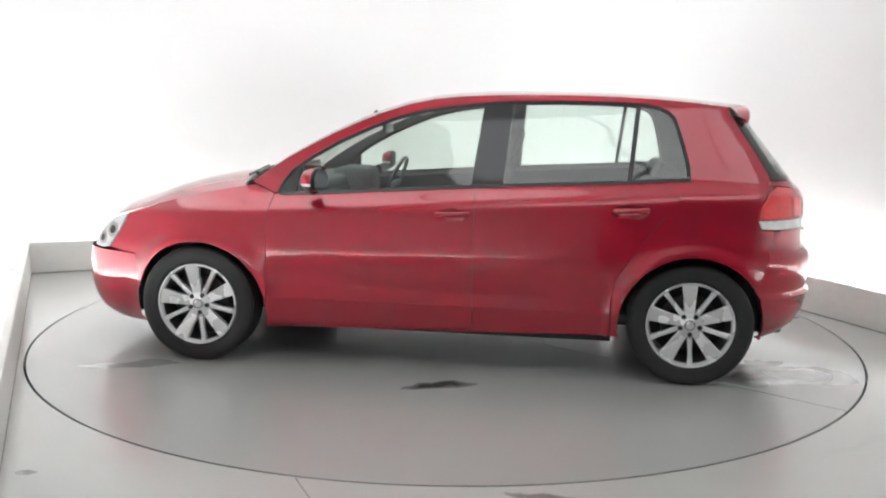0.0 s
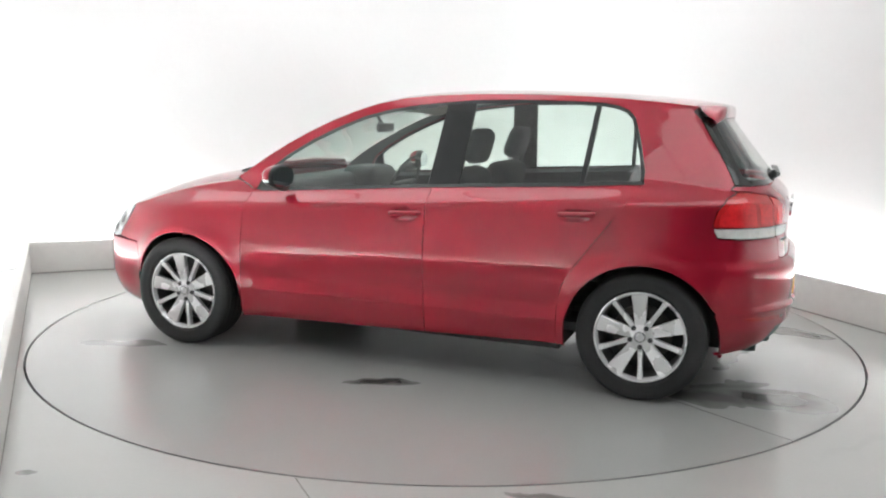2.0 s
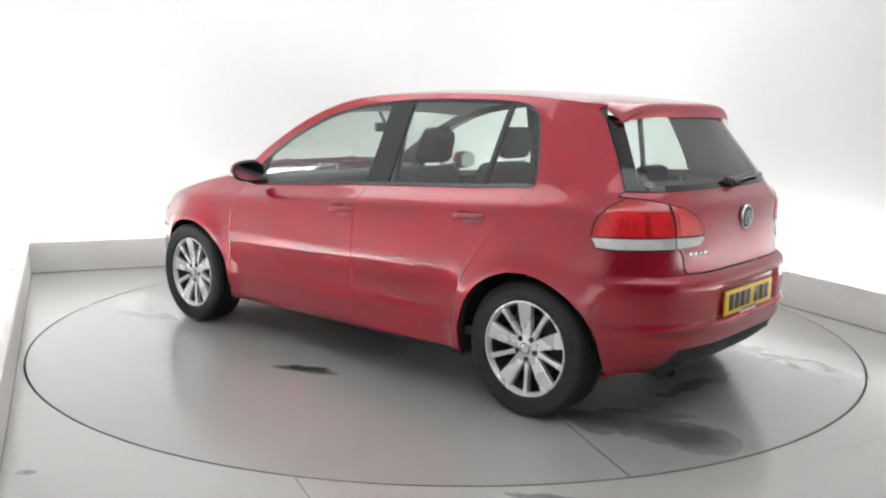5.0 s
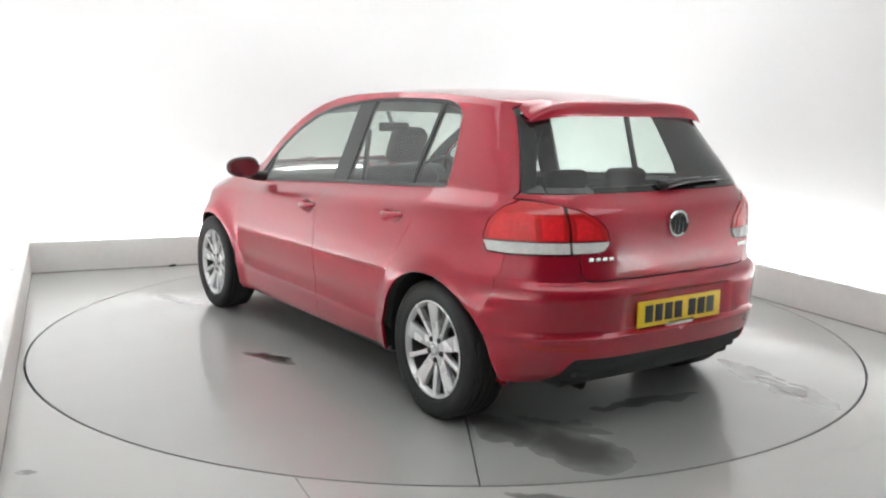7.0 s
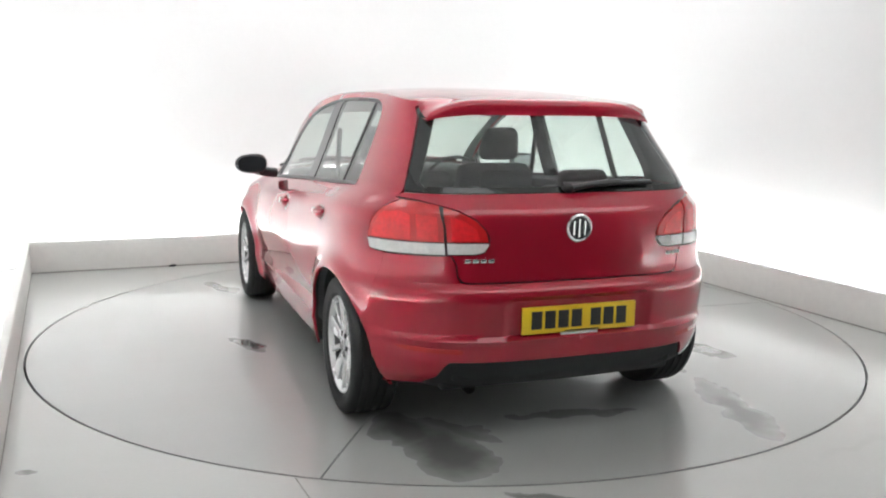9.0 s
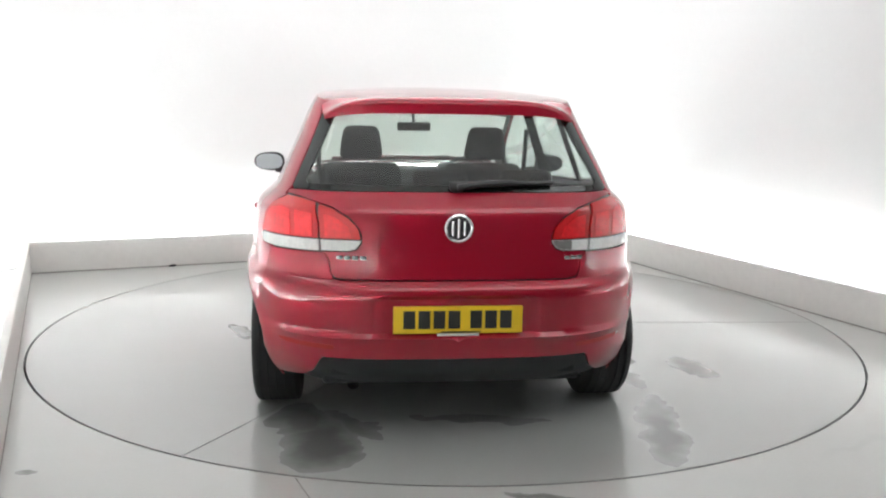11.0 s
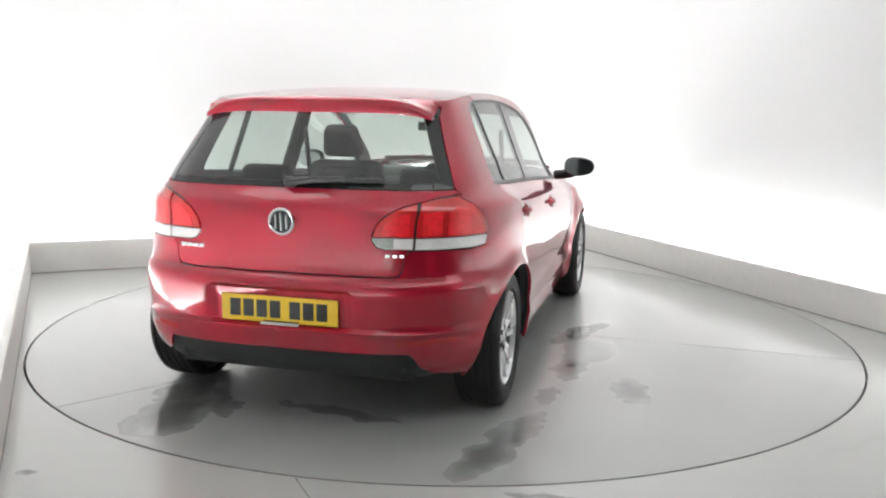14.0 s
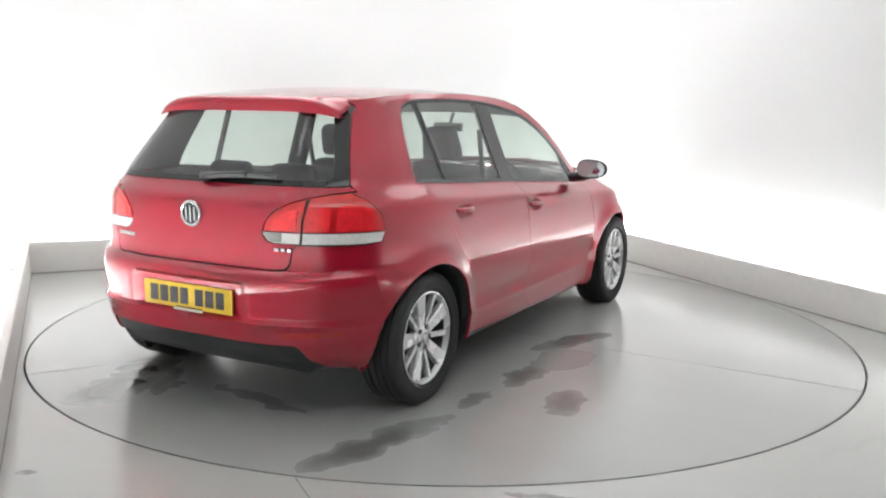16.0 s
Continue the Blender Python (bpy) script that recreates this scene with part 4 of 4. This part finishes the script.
    for z in (0.15, 0.17, 0.21, 0.27, 0.34, 0.42, 0.50, 0.545, 0.558):
        x0 = WHEEL_X + math.sqrt(0.374 ** 2 - (z - 0.278) ** 2) if z < 0.42 else float(np.interp(z, [0.42, 0.50, 0.561], [1.6515, 1.6615, 1.6815]))
        y0 = side_y(x0, z)
        half = [(x0 + (front_x(z) - x0) * math.sin(math.pi / 2 * k / 16), 0) for k in range(17)]
        line = []
        for x, _ in half[:-1]:
            line.append((x, side_y(x, z), z))
        line.append((front_x(z), 0.0, z))
        rows.append(line + [(x, -y, zz) for x, y, zz in reversed(line[:-1])])
    bm = bmesh.new()
    g = [[bm.verts.new(p) for p in row] for row in rows]
    for a, b in zip(g, g[1:]):
        for k in range(len(a) - 1):
            bm.faces.new((a[k], a[k + 1], b[k + 1], b[k]))
    part("front_bumper", finish(bm, True, 50), M_RED, car, "red front bumper")
    # grille panel between the headlamps
    rows = []
    for z in (0.58, 0.62, 0.66, 0.70):
        line = []
        for k in range(-12, 13):
            y = 0.44 * k / 12
            n = front_n(z)
            w = base_width(1.9, z)
            x = front_x(z) * (1 - min(abs(y) / w, 0.99) ** n) ** (1 / n) - 0.035 - 0.6 * (z - 0.58)
            line.append((x, y, z))
        rows.append(line)
    bm = bmesh.new()
    g = [[bm.verts.new(p) for p in row] for row in rows]
    for a, b in zip(g, g[1:]):
        for k in range(len(a) - 1):
            bm.faces.new((a[k], a[k + 1], b[k + 1], b[k]))
    part("grille", finish(bm), M_BLACK, car, "black front grille")
    # bonnet
    edge = curve((0.98, 0.948), (1.10, 0.935), (1.25, 0.908), (1.40, 0.876), (1.55, 0.837), (1.655, 0.802), (1.76, 0.775), (1.85, 0.747), (1.92, 0.702))
    rows = []
    for i in range(25):
        x = 1.0 + 0.92 * i / 24
        ze = edge(x)
        ye = side_y(x, ze) + 0.002
        ze -= 0.003
        rows.append(((x, ye, ze), 0.05 + 0.06 * i / 24, 0.050 + 0.02 * math.sin(math.pi * i / 24)))
    bm = loft(rows, 22, 2.6)
    part("bonnet", finish(bm, True, 50), M_RED, car, "red bonnet")
    # windscreen, roof, spoiler
    rows = densify(roof_rows(), 3)
    screen = [r for r in rows if r[0][0] > 0.329]
    ws = part("windscreen", finish(loft(screen)), M_GLASS, car, "green tinted windscreen")
    ws.visible_shadow = False
    top = [r for r in rows if r[0][0] < 0.331]
    tail = [((-1.485, 0.552, 1.376), -0.013, 0.046, 3.2), ((-1.505, 0.549, 1.356), -0.020, 0.062, 4.0), ((-1.525, 0.546, 1.342), -0.028, 0.072, 5.0), ((-1.54, 0.543, 1.333), -0.033, 0.076, 6.0), ((-1.55, 0.540, 1.327), -0.036, 0.074, 6.0),
            ((-1.555, 0.538, 1.321), -0.037, 0.064, 6.0), ((-1.556, 0.537, 1.317), -0.037, 0.042, 6.0), ((-1.554, 0.537, 1.315), -0.036, 0.028, 6.0), ((-1.53, 0.540, 1.319), -0.030, 0.026, 5.0), ((-1.46, 0.546, 1.342), -0.020, 0.012, 4.0)]
    part("roof", finish(loft(top + densify(tail, 2)), True, 40), M_RED, car, "red roof with rear spoiler")
    liner = [((x, y - 0.02, z - 0.03), b, c) for (x, y, z), b, c, *_ in top]
    part("headliner", finish(loft(liner)), M_LINER, car, "pale grey headliner")
    # black band at the foot of the screen, and wipers
    foot = [((x + 0.004, y, z + 0.002), b, c) for (x, y, z), b, c, *_ in densify([((1.09, 0.70, 0.948), 0.06, 0.03), ((1.03, 0.69, 0.972), 0.06, 0.022)], 2)]
    part("scuttle", finish(loft(foot)), M_BLACK, car, "black scuttle panel")
    for y0, y1 in ((-0.62, -0.02), (-0.05, 0.55)):
        def on_screen(y, x):
            z = float(np.interp(-x, [-p[0] for p in RAIL], [p[1] for p in RAIL]))
            ye = side_y(x, z)
            f = 1 - (abs(y) / ye) ** 2.4
            return Vector((x + 0.06 * f + 0.01, y, z + 0.019 * f + 0.014))
        w = part("wiper", tube([on_screen(y0 + (y1 - y0) * k / 8, 1.035) for k in range(9)], 0.011), M_BLACK, car, "black front wiper")
        part("wiper_arm", tube([on_screen(y1, 1.05) + Vector((0.03, 0, 0)), on_screen(y1 * 0.5 + y0 * 0.5, 1.035) + Vector((0.01, 0, 0.012))], 0.008), M_BLACK, w)
    # tail
    gate = [(0.0, 0.686), R(0.25, 0.686), R(0.45, 0.686), R(0.49, 0.690), R(0.508, 0.71), R(0.513, 0.76), R(0.533, 0.795), R(0.44, 0.796), R(0.405, 0.804), R(0.386, 0.83), R(0.384, 0.86), R(0.397, 0.895),
            R(0.437, 0.938), R(0.50, 0.972), R(0.560, 0.989), R(0.63, 1.006), R(0.695, 1.016), R(0.675, 1.030), R(0.3, 1.030), (0.0, 1.030)]
    part("tailgate", mirror_join(panel(gate, wrap_at, 1, 0.025, 0.014, 0.0)), M_RED, car, "red tailgate")
    bumper = [(0.0, 0.681), R(0.25, 0.681), R(0.47, 0.681), R(0.500, 0.686), R(0.513, 0.71), R(0.518, 0.76), R(0.538, 0.791), R(0.62, 0.790), R(0.70, 0.790), S(-1.6795, 0.790), S(-1.6688, 0.72), S(-1.6558, 0.66), S(-1.6360, 0.60), S(-1.6140, 0.54), S(-1.5975, 0.50)] \
        + [S(x, z) for x, z in arc(-WHEEL_X, 147, 190, 8)] + [S(-1.66, 0.235), R(0.74, 0.240), R(0.63, 0.258), R(0.582, 0.298), R(0.562, 0.343), R(0.545, 0.366), R(0.3, 0.366), (0.0, 0.366)]
    part("rear_bumper", mirror_join(panel(bumper, wrap_at, 1, 0.025, 0.014, 0.0)), M_RED, car, "red rear bumper")
    diff = [(0.0, 0.364), R(0.3, 0.364), R(0.543, 0.364), R(0.560, 0.341), R(0.580, 0.296), R(0.628, 0.256), R(0.58, 0.238), R(0.4, 0.230), (0.0, 0.228)]
    part("rear_valance", mirror_join(panel(diff, lambda s, z: wrap_at(s, z, 0.012), 1, 0.03, 0.03, 0.0)), M_MATT, car, "matt black rear valance")
    glass = [(0.0, 1.050), R(0.3, 1.050), R(0.624, 1.052), R(0.623, 1.07), R(0.568, 1.19), R(0.511, 1.325), R(0.50, 1.338), (0.0, 1.338)]
    rw = part("rear_window", mirror_join(panel(glass, lambda s, z: wrap_at(s, z, 0.002), 1, 0.04, 0.0, 0.0)), M_PRIVACY, car, "green tinted rear window")
    rw.visible_shadow = False
    band = [R(0.60, 1.034), R(0.668, 1.037), R(0.668, 1.045), R(0.606, 1.19), R(0.550, 1.335), R(0.540, 1.352), R(0.492, 1.342), R(0.504, 1.32), R(0.561, 1.19), R(0.614, 1.075), R(0.602, 1.058)]
    for side in (1, -1):
        part("window_border", panel(band, lambda s, z: wrap_at(s, z, 0.001), side, 0.03, 0.01, 0.0), M_BORDER, car, "black border of the rear window")
    low = [(0.0, 1.033), R(0.3, 1.033), R(0.598, 1.034), R(0.594, 1.057), R(0.3, 1.055), (0.0, 1.055)]
    part("window_border", mirror_join(panel(low, lambda s, z: wrap_at(s, z, 0.0012), 1, 0.03, 0.006, 0.0)), M_BORDER, car, "black lower border of the rear window")
    # rear wiper
    def on_tail(y, z, off):
        p = wrap_at(s_of_y(abs(y), z), z, -off)
        return Vector((p.x, math.copysign(p.y, y), p.z))
    w = part("rear_wiper", tube([on_tail(0.03 - 0.43 * k / 8, 1.066 + 0.004 * k / 8, 0.022) for k in range(9)], 0.010), M_BLACK, car, "black rear wiper")
    part("wiper_arm", tube([on_tail(0.0, 1.052, 0.03), on_tail(-0.1, 1.066, 0.034), on_tail(-0.24, 1.072, 0.03)], 0.014), M_BLACK, w)
    bm = bmesh.new()
    bmesh.ops.create_uvsphere(bm, u_segments=16, v_segments=10, radius=0.032)
    bm.transform(Matrix.Translation(on_tail(0.0001, 1.052, 0.010)) @ Matrix.Diagonal((0.8, 1, 0.75, 1)))
    part("wiper_hub", finish(bm), M_BLACK, w)
    # round badge: plain ring, dark disc and bars
    b = on_tail(0.0001, 0.896, 0.0) + Vector((-0.004, 0, 0))
    turn = Matrix.Translation(b) @ Matrix.Rotation(radians(90), 4, "Z") @ Matrix.Rotation(radians(-2), 4, "X")
    bm = lathe([(0.046, 0.0), (0.047, 0.008), (0.053, 0.011), (0.058, 0.008), (0.059, 0.0)], 48)
    bm.transform(turn)
    badge = part("badge", finish(bm), M_CHROME, car, "round chrome badge on the tailgate")
    bm = lathe([(0.0, 0.006), (0.047, 0.005), (0.047, 0.0)], 40)
    bm.transform(turn)
    part("badge_field", finish(bm), M_MATT, badge)
    for x0, z0, x1, z1 in ((-0.024, 0.030, -0.024, -0.030), (0.0, 0.038, 0.0, -0.038), (0.024, 0.030, 0.024, -0.030)):
        bm = tube([(x0, 0.007, z0), (x1, 0.007, z1)], 0.0052, 6)
        bm.transform(turn)
        part("badge_bar", bm, M_CHROME, badge)
    # plain bars where the model names stand
    for y0, y1, z0, z1 in ((0.487, 0.362, 0.766, 0.781), (-0.443, -0.525, 0.764, 0.779)):
        n = 4 if y0 > 0 else 3
        for k in range(n):
            a, c = y0 + (y1 - y0) * k / n, y0 + (y1 - y0) * (k + 0.8) / n
            bm = bmesh.new()
            p, q = on_tail(a, z0, 0.003), on_tail(c, z1, 0.003)
            box(bm, (min(p.x, q.x) - 0.002, min(p.y, q.y), z0), (max(p.x, q.x) + 0.002, max(p.y, q.y), z1), 0.0015)
            part("model_mark", finish(bm), M_CHROME, car, "small chrome bar")
    # number plate with plain bars
    px = on_tail(0.0001, 0.53, 0.0).x - 0.010
    bm = bmesh.new()
    box(bm, (px - 0.004, -0.262, 0.474), (px + 0.006, 0.262, 0.586), 0.003)
    plate = part("number_plate", finish(bm), M_PLATE, car, "yellow rear number plate with dark bars")
    x = 0.222
    for k in range(7):
        if k == 4:
            x -= 0.028
        bm = bmesh.new()
        box(bm, (px - 0.0055, x - 0.048, 0.494), (px - 0.003, x, 0.568), 0.0008)
        part("plate_bar", finish(bm), M_INK, plate)
        x -= 0.0605
    bm = bmesh.new()
    box(bm, (px - 0.0055, -0.09, 0.477), (px - 0.003, 0.07, 0.483), 0.0005)
    part("dealer_bar", finish(bm), M_INK, plate)
    bm = bmesh.new()
    box(bm, (px - 0.003, -0.085, 0.463), (px + 0.006, 0.085, 0.4725), 0.001)
    part("plate_strip", finish(bm), M_WHITE, plate, "white strip under the plate")
    # underside
    bm = bmesh.new()
    box(bm, (-0.90, -0.82, 0.20), (0.90, 0.82, 0.24), 0.01)
    box(bm, (-1.80, -0.55, 0.22), (1.95, 0.55, 0.30), 0.02)
    box(bm, (-1.86, -0.52, 0.27), (-1.60, 0.52, 0.36), 0.02)
    part("underbody", finish(bm), M_MATT, car, "black underbody")
    bm = bmesh.new()
    merge(bm, tube([(-1.2, 0.42, 0.22), (-1.55, 0.42, 0.215), (-1.70, 0.42, 0.225), (-1.80, 0.42, 0.222)], 0.026, 14, False))
    part("tailpipe", finish(bm), M_BRAKE, car, "dark steel tailpipe")
    # cabin
    bm = bmesh.new()
    box(bm, (-1.0, -0.80, 0.30), (0.95, 0.80, 0.34))
    part("cabin_floor", finish(bm, False), M_CABIN, car)
    bm = bmesh.new()
    box(bm, (0.72, -0.72, 0.55), (1.05, 0.72, 0.90), 0.06)
    box(bm, (0.60, -0.54, 0.66), (0.86, -0.18, 0.985), 0.06)
    box(bm, (0.74, -0.66, 0.80), (1.02, 0.66, 0.945), 0.05)
    part("dashboard", finish(bm), M_CABIN, car, "dark grey dashboard")
    bm = lathe([(0.178, 0.0), (0.19, 0.012), (0.202, 0.0), (0.19, -0.012)], 40, True)
    bm.transform(Matrix.Rotation(radians(90), 4, "Z"))
    merge(bm, tube([(0.0, -0.18, 0.0), (0.0, 0.18, 0.0)], 0.018, 8))
    merge(bm, tube([(0.0, 0, 0.0), (0.0, 0, -0.18)], 0.018, 8))
    bm.transform(Matrix.Translation((0.48, -0.36, 0.875)) @ Matrix.Rotation(radians(-25), 4, "Y"))
    part("steering_wheel", finish(bm), M_BLACK, car, "black steering wheel")
    for y in (0.36, -0.36):
        build_seat(car, y)
    bench = new("rear_seat")
    bench.parent = car
    bm = bmesh.new()
    box(bm, (-1.02, -0.62, 0.38), (-0.58, 0.62, 0.56), 0.05)
    part("seat_cushion", finish(bm), M_FABRIC, bench)
    tilt = Matrix.Translation((-0.98, 0, 0.52)) @ Matrix.Rotation(radians(-22), 4, "Y")
    for y0, y1 in ((-0.62, -0.21), (-0.20, 0.20), (0.21, 0.62)):
        bm = bmesh.new()
        box(bm, (-0.07, y0, 0.0), (0.07, y1, 0.50), 0.04, tilt)
        part("backrest", finish(bm), M_FABRIC, bench)
        bm = bmesh.new()
        c = (y0 + y1) / 2
        box(bm, (-0.05, c - 0.13, 0.485), (0.035, c + 0.13, 0.60), 0.035, tilt)
        part("headrest", finish(bm), M_FABRIC, bench)
    tagged(bench, label="dark grey fabric rear bench with low headrests")
    bm = bmesh.new()
    box(bm, (-1.72, -0.56, 0.965), (-1.24, 0.56, 0.99), 0.01)
    part("parcel_shelf", finish(bm), M_CABIN, car, "dark grey parcel shelf")
    bm = bmesh.new()
    box(bm, (-1.78, -0.50, 0.50), (-1.76, 0.50, 0.98), 0.004)
    part("tailgate_lining", finish(bm), M_CABIN, car)
    bm = bmesh.new()
    box(bm, (0.43, -0.11, 1.215), (0.455, 0.11, 1.272), 0.012)
    merge(bm, tube([(0.455, 0, 1.25), (0.52, 0, 1.345)], 0.012))
    part("rear_view_mirror", finish(bm), M_BLACK, car, "black rear-view mirror")
    for side in (1, -1):
        bm = tube([(-0.30, side * 0.60, 1.25), (-0.24, side * 0.60, 1.0), (-0.16, side * 0.56, 0.6)], 0.014, 6)
        part("seat_belt", bm, M_MATT, car, "dark seat belt")
    return tagged(car, "red five-door hatchback with silver alloy wheels standing on the turntable", "car")


CAR = build_car()


def motions():
    """The table turns clockwise and carries the car."""
    turns = [(0.0, 171.9), (2.0, 158.8), (4.0, 145.25), (6.5, 128.25), (8.0, 117.85), (9.0, 110.85), (11.5, 93.2), (13.0, 82.6), (14.5, 72.1), (16.0, 61.55)]
    off = Vector((-0.098, 0.190, 0.0))
    spin = [(t, Matrix.Rotation(radians(a), 4, "Z")) for t, a in turns]
    walk(TABLE, spin)
    walk(CAR, [(t, m @ Matrix.Translation(off)) for t, m in spin])


motions()
